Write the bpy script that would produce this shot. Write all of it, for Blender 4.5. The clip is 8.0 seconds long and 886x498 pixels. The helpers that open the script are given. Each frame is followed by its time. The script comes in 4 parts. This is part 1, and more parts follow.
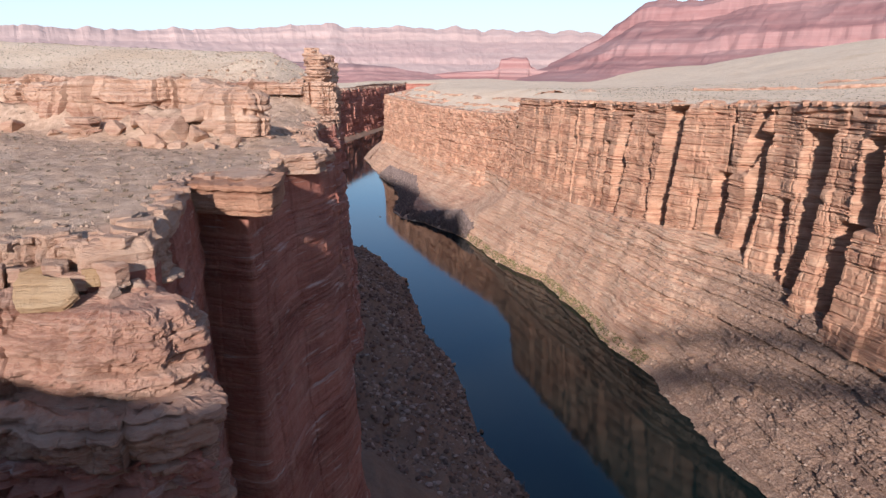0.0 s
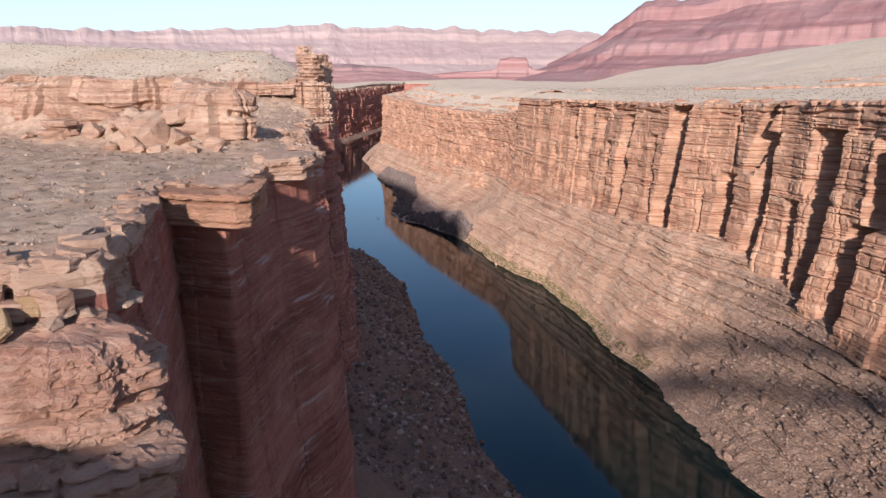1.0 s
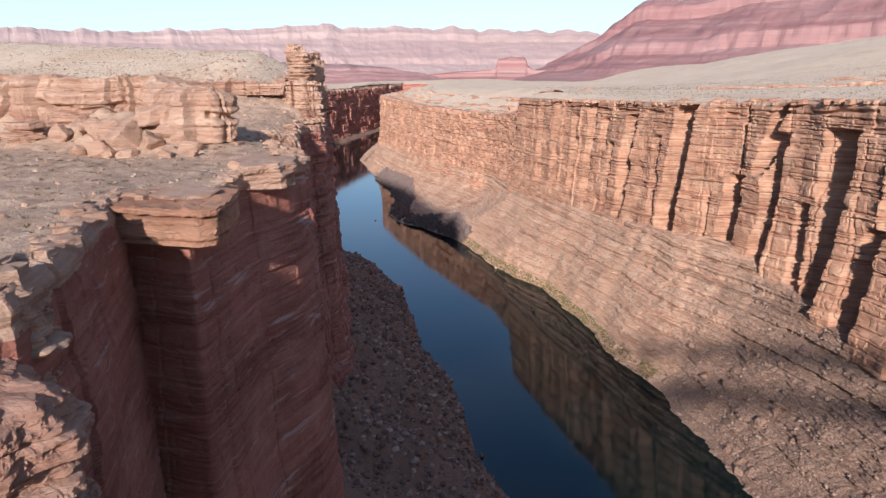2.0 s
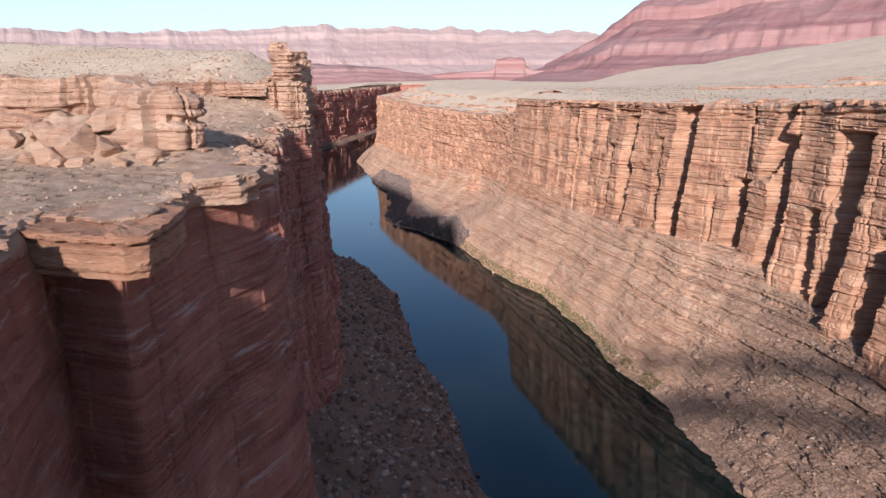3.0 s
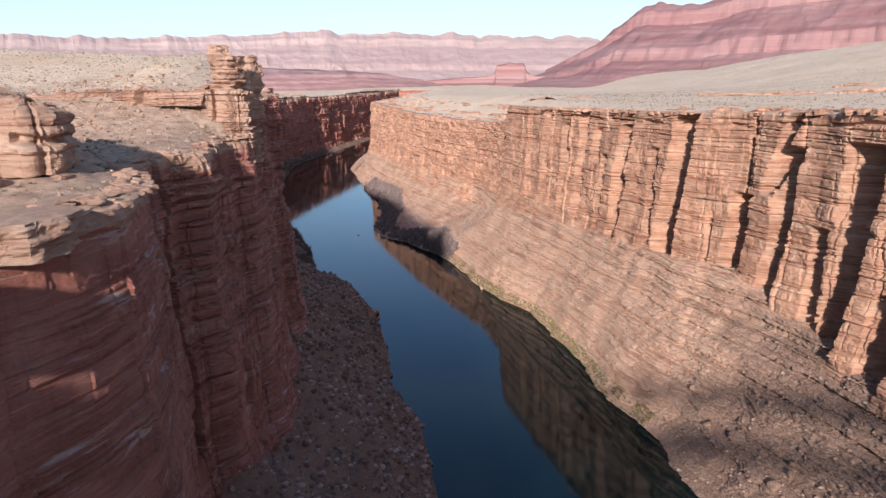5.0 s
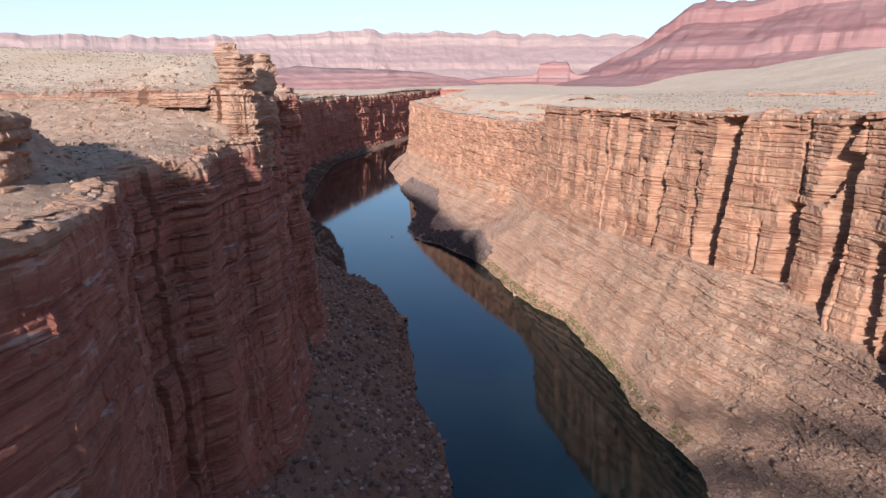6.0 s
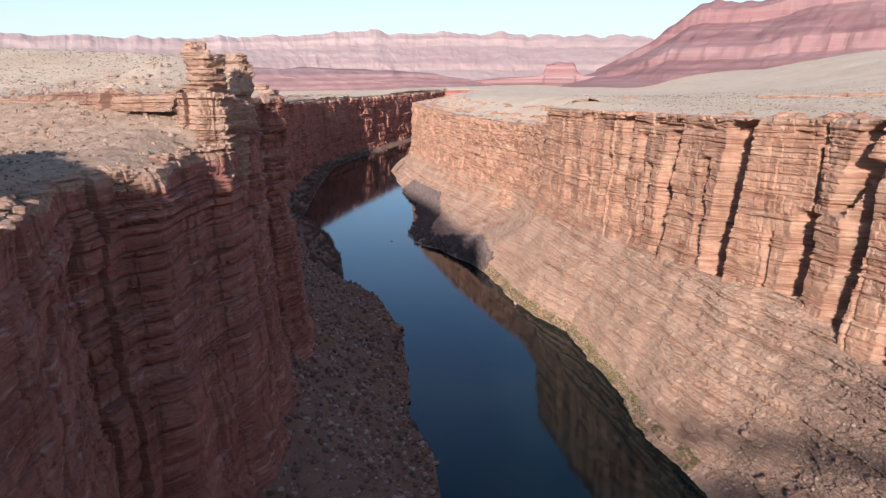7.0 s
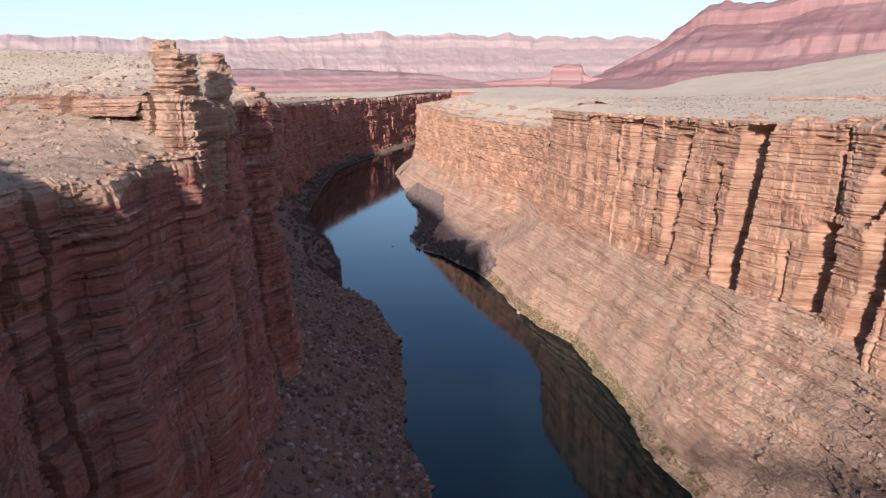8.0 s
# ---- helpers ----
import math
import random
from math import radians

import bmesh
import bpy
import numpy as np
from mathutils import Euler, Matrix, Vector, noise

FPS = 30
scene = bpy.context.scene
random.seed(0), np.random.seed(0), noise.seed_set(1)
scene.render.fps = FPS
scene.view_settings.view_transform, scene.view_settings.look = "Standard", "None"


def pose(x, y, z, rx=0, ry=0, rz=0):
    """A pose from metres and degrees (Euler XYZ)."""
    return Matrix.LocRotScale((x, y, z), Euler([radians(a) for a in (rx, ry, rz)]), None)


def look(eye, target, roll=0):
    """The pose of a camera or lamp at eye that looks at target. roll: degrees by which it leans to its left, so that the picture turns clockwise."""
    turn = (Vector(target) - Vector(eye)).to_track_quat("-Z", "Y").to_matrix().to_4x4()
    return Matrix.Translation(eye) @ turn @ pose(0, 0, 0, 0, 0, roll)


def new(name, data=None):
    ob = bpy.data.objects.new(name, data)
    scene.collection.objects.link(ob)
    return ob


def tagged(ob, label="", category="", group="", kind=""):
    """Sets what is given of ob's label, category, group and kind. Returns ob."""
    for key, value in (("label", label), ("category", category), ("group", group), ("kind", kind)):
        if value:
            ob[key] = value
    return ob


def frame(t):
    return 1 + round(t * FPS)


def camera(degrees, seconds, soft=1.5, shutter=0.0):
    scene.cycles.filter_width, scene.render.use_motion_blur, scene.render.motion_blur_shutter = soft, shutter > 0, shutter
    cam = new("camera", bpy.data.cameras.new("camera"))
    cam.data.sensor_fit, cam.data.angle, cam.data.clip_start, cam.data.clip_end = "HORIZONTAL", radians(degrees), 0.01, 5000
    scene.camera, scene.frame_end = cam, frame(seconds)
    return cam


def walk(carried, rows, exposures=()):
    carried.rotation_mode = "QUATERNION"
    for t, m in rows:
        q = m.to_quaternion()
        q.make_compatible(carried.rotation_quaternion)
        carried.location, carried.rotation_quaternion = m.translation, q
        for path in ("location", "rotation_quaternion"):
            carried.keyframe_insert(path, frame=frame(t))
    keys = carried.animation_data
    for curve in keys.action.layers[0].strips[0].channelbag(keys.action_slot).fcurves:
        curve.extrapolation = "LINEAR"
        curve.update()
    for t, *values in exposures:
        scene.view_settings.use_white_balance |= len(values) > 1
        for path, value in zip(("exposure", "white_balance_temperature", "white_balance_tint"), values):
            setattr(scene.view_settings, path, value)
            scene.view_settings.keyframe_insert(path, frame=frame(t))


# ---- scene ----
cam = camera(65.3, 8.0, 1.4)
METRES, EYE, TILT, LEAN, TURN = 110.0, 146.0, -14.3, 0.0, 0.0
ROWS = [
    (0.0, 0.0, 0.0, 0.0, -0.0, 0.0, -0.0),
    (0.5, 0.0018, 0.0349, 0.0072, -0.03, 0.01, 0.1),
    (1.0, 0.0042, 0.0777, 0.0163, -0.06, 0.02, 0.2),
    (1.5, 0.0065, 0.1267, 0.0262, -0.09, 0.03, 0.3),
    (3.0, 0.0279, 0.297, 0.0646, -0.22, 0.08, 0.44),
    (3.5, 0.0486, 0.3556, 0.0798, -0.28, 0.15, 0.46),
    (4.0, 0.0746, 0.4141, 0.0963, -0.12, 0.19, 0.43),
    (5.5, 0.1691, 0.5918, 0.1427, 1.24, 0.4, 0.08),
    (6.0, 0.1952, 0.6551, 0.1597, 3.41, 0.43, -0.48),
    (6.5, 0.2151, 0.7219, 0.1776, 3.8, 0.44, -0.59),
    (7.0, 0.2322, 0.7886, 0.1965, 3.91, 0.48, -0.64),
    (7.5, 0.2464, 0.8564, 0.2144, 3.9, 0.55, -0.66),
    (8.0, 0.2565, 0.9257, 0.2316, 4.46, 0.6, -0.81),
]
path = [(t, pose(0, 0, EYE, TILT, LEAN, TURN) @ pose(METRES * x, METRES * y, METRES * z, 90 + pitch, roll, yaw)) for t, x, y, z, yaw, pitch, roll in ROWS]
path.insert(7, (5.3, look((17.28, 63.7, 145.07), (17.277, 65.643, 144.595), -0.4)))
walk(cam, path, [(0.0, 0.43, 6060, 11), (8.0, 0.43, 6060, 11)])

# ---------------------------------------------------------------- world and sun
SUN_EL, SUN_AZ = 19.5, 9.0          # height, and the way the light travels, clockwise from +y
world = bpy.data.worlds.new("sky")
scene.world = world
world.use_nodes = True
wn, wl = world.node_tree.nodes, world.node_tree.links
sky = wn.new("ShaderNodeTexSky")
sky.sky_type, sky.sun_disc = "NISHITA", False
sky.sun_elevation, sky.sun_rotation = radians(SUN_EL), radians(180 + SUN_AZ)
sky.air_density, sky.dust_density, sky.ozone_density = 1.0, 0.3, 3.0
way = wn.new("ShaderNodeTexCoord").outputs["Generated"]
squash = wn.new("ShaderNodeVectorMath")
squash.operation = "MULTIPLY"
squash.inputs[1].default_value = (1.6, 1.6, 5.0)
wl.new(way, squash.inputs[0])
veil = wn.new("ShaderNodeTexNoise")
veil.inputs["Scale"].default_value, veil.inputs["Detail"].default_value, veil.inputs["Roughness"].default_value = 1.3, 6.0, 0.55
wl.new(squash.outputs[0], veil.inputs["Vector"])
thick = wn.new("ShaderNodeMapRange")
thick.inputs[1].default_value, thick.inputs[2].default_value, thick.inputs[4].default_value = 0.42, 0.8, 0.32
wl.new(veil.outputs["Fac"], thick.inputs[0])
cloud = wn.new("ShaderNodeMix")
cloud.data_type = "RGBA"
cloud.inputs[7].default_value = (5.0, 5.5, 6.2, 1)
split = wn.new("ShaderNodeSeparateXYZ")
wl.new(way, split.inputs[0])
haze = wn.new("ShaderNodeMapRange")
haze.interpolation_type = "SMOOTHSTEP"
haze.inputs[1].default_value, haze.inputs[2].default_value, haze.inputs[3].default_value, haze.inputs[4].default_value = 0.0, 0.21, 0.92, 0.0
wl.new(split.outputs[2], haze.inputs[0])
cover = wn.new("ShaderNodeMath")
cover.operation = "MAXIMUM"
wl.new(thick.outputs[0], cover.inputs[0])
wl.new(haze.outputs[0], cover.inputs[1])
wl.new(cover.outputs[0], cloud.inputs[0])
wl.new(sky.outputs[0], cloud.inputs[6])
wl.new(cloud.outputs[2], wn["Background"].inputs[0])
wn["Background"].inputs[1].default_value = 0.127
sun = new("sun", bpy.data.lights.new("sun", "SUN"))
sun.data.energy, sun.data.angle, sun.data.color = 5.0, radians(2.0), (1.0, 0.94, 0.88)
sx, sy = math.sin(radians(SUN_AZ)), math.cos(radians(SUN_AZ))
sun.matrix_world = look((0, 0, 400), (sx, sy, 400 - math.tan(radians(SUN_EL))))


# ---------------------------------------------------------------- number helpers
def smooth(a, b, x):
    t = np.clip((np.asarray(x, float) - a) / (b - a), 0, 1)
    return t * t * (3 - 2 * t)


def rnd(*k):
    """A repeatable random number in 0..1 for whole-number keys."""
    h = np.zeros(np.broadcast(*k).shape if len(k) > 1 else np.shape(k[0]), np.uint32)
    for i, a in enumerate(k):
        h = (h ^ (np.asarray(a).astype(np.int64) * (374761393 + 2654435 * i) & 0xFFFFFFFF).astype(np.uint32)) * np.uint32(2246822519)
        h ^= h >> np.uint32(13)
    h = (h ^ (h >> np.uint32(15))) * np.uint32(3266489917)
    h ^= h >> np.uint32(16)
    return h / 4294967295.0


def lump(x, y, z, seed=0):
    """Smooth noise, -1..1, one lump a metre."""
    xi, yi, zi = np.floor(x), np.floor(y), np.floor(z)
    fx, fy, fz = x - xi, y - yi, z - zi
    fx, fy, fz = (f * f * (3 - 2 * f) for f in (fx, fy, fz))
    out = 0
    for a in (0, 1):
        for b in (0, 1):
            for c in (0, 1):
                w = (fx if a else 1 - fx) * (fy if b else 1 - fy) * (fz if c else 1 - fz)
                out = out + w * rnd(xi + a, yi + b, zi + c, seed + 0 * xi)
    return out * 2 - 1


def fbm(x, y, z, octaves=4, seed=0, gain=0.5):
    out, amp = 0, 1.0
    x, y, z = np.broadcast_arrays(np.asarray(x, float), np.asarray(y, float), np.asarray(z, float))
    for i in range(octaves):
        out = out + amp * lump(x, y, z, seed + i)
        x, y, z, amp = x * 2.03 + 5.1, y * 2.03 + 1.7, z * 2.03 + 9.2, amp * gain
    return out


def resample(points, step, soften=0.0):
    """A line with a point every step metres through the given points (any number of columns)."""
    p = np.array(points, float)
    s = np.concatenate([[0], np.cumsum(np.hypot(*np.diff(p[:, :2], axis=0).T))])
    t = np.linspace(0, s[-1], max(2, int(s[-1] / step) + 1))
    q = np.stack([np.interp(t, s, p[:, i]) for i in range(p.shape[1])], 1)
    n = int(soften / step)
    if n > 1:
        k = np.hanning(2 * n + 1)
        k /= k.sum()
        pad = np.pad(q, ((n, n), (0, 0)), mode="edge")
        q = np.stack([np.convolve(pad[:, i], k, mode="valid") for i in range(q.shape[1])], 1)
    return q


def dist(x, y, line, heights=False):
    """Distance of points to a line of points, and the line's height there."""
    x, y = np.asarray(x, float), np.asarray(y, float)
    best, at = np.full(x.shape, 1e18), np.zeros(x.shape)
    for a, b in zip(line[:-1], line[1:]):
        dx, dy = b[0] - a[0], b[1] - a[1]
        t = np.clip(((x - a[0]) * dx + (y - a[1]) * dy) / (dx * dx + dy * dy + 1e-9), 0, 1)
        d = (x - a[0] - t * dx) ** 2 + (y - a[1] - t * dy) ** 2
        if heights:
            at = np.where(d < best, a[2] + t * (b[2] - a[2]), at)
        np.minimum(best, d, out=best)
    return (np.sqrt(best), at) if heights else np.sqrt(best)


def within(x, y, ring):
    """Whether points lie inside a ring of points."""
    c = np.zeros(np.shape(x), bool)
    for (ax, ay), (bx, by) in zip(ring[:, :2], np.roll(ring[:, :2], -1, 0)):
        if ay != by:
            c ^= ((ay > y) != (by > y)) & (x < (bx - ax) * (y - ay) / (by - ay) + ax)
    return c


def mesh(name, verts, faces, material=None, smooth_shade=False):
    me = bpy.data.meshes.new(name)
    verts, faces = np.asarray(verts, np.float32), np.asarray(faces, np.int32)
    n, k = faces.shape
    me.vertices.add(len(verts))
    me.vertices.foreach_set("co", verts.ravel())
    me.loops.add(n * k)
    me.loops.foreach_set("vertex_index", faces.ravel())
    me.polygons.add(n)
    me.polygons.foreach_set("loop_start", np.arange(0, n * k, k, dtype=np.int32))
    me.polygons.foreach_set("use_smooth", np.full(n, smooth_shade))
    me.update(calc_edges=True)
    if material:
        me.materials.append(material)
    return me


def grid_faces(rows, cols):
    i = np.arange(rows * cols).reshape(rows, cols)
    return np.stack([i[:-1, :-1], i[:-1, 1:], i[1:, 1:], i[1:, :-1]], -1).reshape(-1, 4)


# ---------------------------------------------------------------- materials
class Mat:
    """A node material with a few shortcuts."""

    def __init__(self, name, rough=0.9):
        self.m = bpy.data.materials.new(name)
        self.m.use_nodes = True
        self.n, self.l = self.m.node_tree.nodes, self.m.node_tree.links
        self.b = self.n["Principled BSDF"]
        self.b.inputs["Roughness"].default_value = rough
        self.b.inputs["Specular IOR Level"].default_value = 0.2
        self.pos = self.n.new("ShaderNodeNewGeometry").outputs["Position"]

    def link(self, a, b):
        self.l.new(a, b)

    def scaled(self, sx_, sy_, sz_):
        v = self.n.new("ShaderNodeVectorMath")
        v.operation = "MULTIPLY"
        self.link(self.pos, v.inputs[0])
        v.inputs[1].default_value = (sx_, sy_, sz_)
        return v.outputs[0]

    def noise(self, vec, scale=1.0, detail=4.0, rough=0.55, distort=0.0):
        t = self.n.new("ShaderNodeTexNoise")
        self.link(vec, t.inputs["Vector"])
        t.inputs["Scale"].default_value, t.inputs["Detail"].default_value = scale, detail
        t.inputs["Roughness"].default_value, t.inputs["Distortion"].default_value = rough, distort
        return t.outputs["Fac"]

    def ramp(self, fac, stops):
        r = self.n.new("ShaderNodeValToRGB")
        self.link(fac, r.inputs[0])
        e = r.color_ramp.elements
        while len(e) < len(stops):
            e.new(0.5)
        for el, (p, c) in zip(e, stops):
            el.position, el.color = p, (*c, 1) if len(c) == 3 else c
        return r.outputs[0]

    def grey(self, fac, lo, hi):
        return self.ramp(fac, [(lo, (0, 0, 0)), (hi, (1, 1, 1))])

    def mix(self, fac, a, b, kind="MIX"):
        x = self.n.new("ShaderNodeMix")
        x.data_type, x.blend_type = "RGBA", kind
        for socket, v in ((x.inputs[0], fac), (x.inputs[6], a), (x.inputs[7], b)):
            if isinstance(v, (int, float)):
                socket.default_value = v
            elif isinstance(v, tuple):
                socket.default_value = (*v, 1)
            else:
                self.link(v, socket)
        return x.outputs[2]

    def math(self, op, a, b=0.0):
        x = self.n.new("ShaderNodeMath")
        x.operation = op
        for socket, v in zip(x.inputs, (a, b)):
            if isinstance(v, (int, float)):
                socket.default_value = v
            else:
                self.link(v, socket)
        return x.outputs[0]

    def height(self):
        s = self.n.new("ShaderNodeSeparateXYZ")
        self.link(self.pos, s.inputs[0])
        return s.outputs[2]

    def bump(self, h, strength=0.6, distance=0.3):
        x = self.n.new("ShaderNodeBump")
        x.inputs["Strength"].default_value, x.inputs["Distance"].default_value = strength, distance
        self.link(h, x.inputs["Height"])
        self.link(x.outputs[0], self.b.inputs["Normal"])

    def done(self, colour):
        if isinstance(colour, tuple):
            self.b.inputs["Base Color"].default_value = (*colour, 1)
        else:
            self.link(colour, self.b.inputs["Base Color"])
        return self.m


def rock_material(name, deep, mid, pale, stain=0.5, strata=0.35, fine=1.0, scars=False, debris=None, seams=0.4):
    m = Mat(name)
    beds = m.noise(m.scaled(0.01, 0.01, strata), 1.0, 5, 0.7)
    thin = m.noise(m.scaled(0.04 * fine, 0.04 * fine, strata * 4 * fine), 1.0, 6, 0.7, 0.12)
    dark = tuple(0.5 * c for c in deep)
    col = m.ramp(beds, [(0.30, dark), (0.38, deep), (0.47, mid), (0.6, mid), (0.70, pale)])
    col = m.mix(0.35, col, m.ramp(thin, [(0.30, dark), (0.42, deep), (0.52, mid), (0.66, pale)]))
    blotch = m.noise(m.scaled(0.12 * fine, 0.12 * fine, 0.16 * fine), 1.0, 6, 0.65)
    col = m.mix(m.math("MULTIPLY", m.grey(blotch, 0.5, 0.7), 0.55), col, pale)
    streak = m.noise(m.scaled(0.4 * fine, 0.4 * fine, 0.04 * fine), 1.0, 6, 0.7)
    col = m.mix(m.math("MULTIPLY", m.grey(streak, 0.53, 0.70), stain), col, dark)
    grain = m.noise(m.scaled(1.8 * fine, 1.8 * fine, 3.2 * fine), 1.0, 9, 0.75)
    col = m.mix(m.math("MULTIPLY", m.grey(grain, 0.46, 0.70), 0.4), col, tuple(0.55 * c for c in mid))
    col = m.mix(m.math("MULTIPLY", m.grey(grain, 0.52, 0.30), 0.2), col, pale)
    # thin dark bedding planes that come and go
    plane = m.noise(m.scaled(0.035 * fine, 0.035 * fine, 0.9 * fine), 1.0, 4, 0.6, 0.25)
    near = m.math("ABSOLUTE", m.math("SUBTRACT", plane, 0.5))
    fade = m.grey(m.noise(m.scaled(0.06 * fine, 0.06 * fine, 0.1 * fine), 1.0, 3, 0.6), 0.42, 0.58)
    col = m.mix(m.math("MULTIPLY", m.math("MULTIPLY", m.grey(near, 0.022, 0.006), fade), seams), col, tuple(0.6 * c for c in dark))
    if scars:
        # pale chips where pieces broke away
        chip = m.noise(m.scaled(0.10, 0.10, 0.9), 1.0, 5, 0.6, 0.2)
        col = m.mix(m.math("MULTIPLY", m.grey(chip, 0.60, 0.68), 0.7), col, (0.58, 0.43, 0.37))
    if debris:
        # grey-brown rubble covers the downstream stretch of the slope
        split = m.n.new("ShaderNodeSeparateXYZ")
        m.link(m.pos, split.inputs[0])
        reach = m.math("ADD", m.math("MULTIPLY", m.math("SUBTRACT", 345.0, split.outputs[1]), 0.02), m.math("MULTIPLY", m.math("SUBTRACT", m.noise(m.scaled(0.05, 0.05, 0.08), 1.0, 5, 0.6), 0.5), 2.5))
        speck = m.ramp(m.noise(m.scaled(1.1, 1.1, 1.1), 1.0, 6, 0.7), [(0.38, debris[0]), (0.5, debris[1]), (0.64, debris[2])])
        col = m.mix(m.math("MULTIPLY", m.grey(reach, 0.0, 0.9), 0.85), col, speck)
    m.bump(m.math("ADD", grain, m.math("MULTIPLY", thin, 1.5)), 0.9, 0.6 / fine)
    return m.done(col)


def ground_material(name, base, pale, dark, gravel=None):
    m = Mat(name, 0.95)
    a = m.noise(m.scaled(0.015, 0.015, 0.05), 1.0, 7, 0.65)
    b = m.noise(m.scaled(0.3, 0.3, 0.6), 1.0, 8, 0.7)
    c = m.noise(m.scaled(2.5, 2.5, 2.5), 1.0, 7, 0.75)
    col = m.ramp(a, [(0.35, base), (0.5, pale), (0.66, base)])
    col = m.mix(m.math("MULTIPLY", m.grey(b, 0.50, 0.70), 0.45), col, dark)
    col = m.mix(m.math("MULTIPLY", m.grey(c, 0.52, 0.66), 0.6), col, tuple(0.55 * x for x in dark))
    col = m.mix(m.math("MULTIPLY", m.grey(c, 0.46, 0.34), 0.4), col, pale)
    if gravel:
        # brown gravel lies on the bench beside the river, the sand starts beyond
        split = m.n.new("ShaderNodeSeparateXYZ")
        m.link(m.pos, split.inputs[0])
        reach = m.math("ADD", m.math("MULTIPLY", m.math("SUBTRACT", 330.0, split.outputs[1]), 0.012), m.math("MULTIPLY", m.math("SUBTRACT", a, 0.5), 3.0))
        west = m.grey(m.math("MULTIPLY", split.outputs[0], -0.02), 0.0, 0.3)
        col = m.mix(m.math("MULTIPLY", m.math("MULTIPLY", m.grey(reach, 0.0, 1.6), west), 0.9), col, m.ramp(b, [(0.38, gravel[0]), (0.5, gravel[1]), (0.64, gravel[2])]))
    m.bump(m.math("ADD", m.math("MULTIPLY", b, 3.0), c), 0.8, 0.3)
    return m.done(col)


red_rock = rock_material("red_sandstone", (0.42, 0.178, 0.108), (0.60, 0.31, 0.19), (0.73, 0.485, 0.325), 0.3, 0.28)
# darker copy of the red sandstone for walls in shade, the shade in its colour
shade_rock = rock_material("shaded_red_sandstone", (0.315, 0.103, 0.07), (0.445, 0.17, 0.119), (0.56, 0.305, 0.224), 0.35, 0.18, scars=True, seams=0.3)
tan_rock = rock_material("tan_sandstone", (0.36, 0.17, 0.11), (0.53, 0.315, 0.21), (0.68, 0.48, 0.355), 0.25, 0.25, 1.3, seams=0.2)
orange_rock = rock_material("orange_red_sandstone", (0.34, 0.145, 0.085), (0.48, 0.235, 0.14), (0.60, 0.36, 0.235), 0.2, 0.3, 1.0, seams=0.35)
ledge_rock = rock_material("red_tan_sandstone", (0.31, 0.13, 0.086), (0.46, 0.245, 0.165), (0.62, 0.42, 0.31), 0.35, 0.3, 1.7, seams=0.35)
sand = ground_material("desert_soil", (0.62, 0.42, 0.275), (0.74, 0.55, 0.39), (0.33, 0.205, 0.135), ((0.52, 0.345, 0.245), (0.43, 0.27, 0.182), (0.30, 0.178, 0.118)))
# soil of the left bank, with the bank's shade darkened into its colour
rubble = ground_material("shaded_talus_soil", (0.21, 0.118, 0.08), (0.275, 0.168, 0.118), (0.10, 0.06, 0.044))
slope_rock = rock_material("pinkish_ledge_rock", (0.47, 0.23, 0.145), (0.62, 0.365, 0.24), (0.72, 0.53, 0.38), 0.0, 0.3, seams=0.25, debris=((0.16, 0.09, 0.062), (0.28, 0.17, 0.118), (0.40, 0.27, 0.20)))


def far_material(name, a, b, c, d, bed=0.03):
    """Far strata: bands by height, cut by gullies and washes of pale scree."""
    m = Mat(name, 0.95)
    band = m.noise(m.scaled(0.0006, 0.0006, bed), 1.0, 6, 0.7)
    col = m.ramp(band, [(0.34, a), (0.46, b), (0.56, c), (0.68, d)])
    gully = m.noise(m.scaled(0.016, 0.016, 0.004), 1.0, 6, 0.65)
    col = m.mix(m.math("MULTIPLY", m.grey(gully, 0.48, 0.72), 0.08), col, a)
    wash = m.noise(m.scaled(0.004, 0.004, 0.010), 1.0, 7, 0.7)
    col = m.mix(m.math("MULTIPLY", m.grey(wash, 0.48, 0.68), 0.5), col, d)
    return m.done(col)


pink_rock = far_material("vermilion_sandstone", (0.25, 0.12, 0.112), (0.295, 0.143, 0.13), (0.33, 0.172, 0.155), (0.37, 0.22, 0.198), 0.035)
faded_rock = far_material("faded_vermilion_sandstone", (0.24, 0.115, 0.105), (0.30, 0.15, 0.135), (0.34, 0.19, 0.17), (0.38, 0.24, 0.215), 0.06)
bm_ = Mat("purple_bench_rock", 0.95)
bench_rock = bm_.done(bm_.mix(0.35, bm_.ramp(bm_.math("MULTIPLY", bm_.math("SUBTRACT", bm_.height(), 100.0), 0.0125), [(0.3, (0.36, 0.18, 0.16)), (0.76, (0.34, 0.19, 0.175)), (0.83, (0.15, 0.095, 0.10)), (1.0, (0.18, 0.12, 0.12))]),
                              bm_.ramp(bm_.noise(bm_.scaled(0.02, 0.02, 0.05), 1.0, 6, 0.7), [(0.35, (0.18, 0.11, 0.11)), (0.65, (0.44, 0.28, 0.25))])))
# distance haze is put into these pale, close tones of the vermilion rock
hazed_pink_rock = far_material("hazed_vermilion_sandstone", (0.44, 0.285, 0.255), (0.475, 0.32, 0.28), (0.505, 0.35, 0.305), (0.53, 0.38, 0.335), 0.016)

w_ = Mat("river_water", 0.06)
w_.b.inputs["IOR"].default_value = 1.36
# tint takes the red out of reflections, so the mirrored sunlit cliff looks darker
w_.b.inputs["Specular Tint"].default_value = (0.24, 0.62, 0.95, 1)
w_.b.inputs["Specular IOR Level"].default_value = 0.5
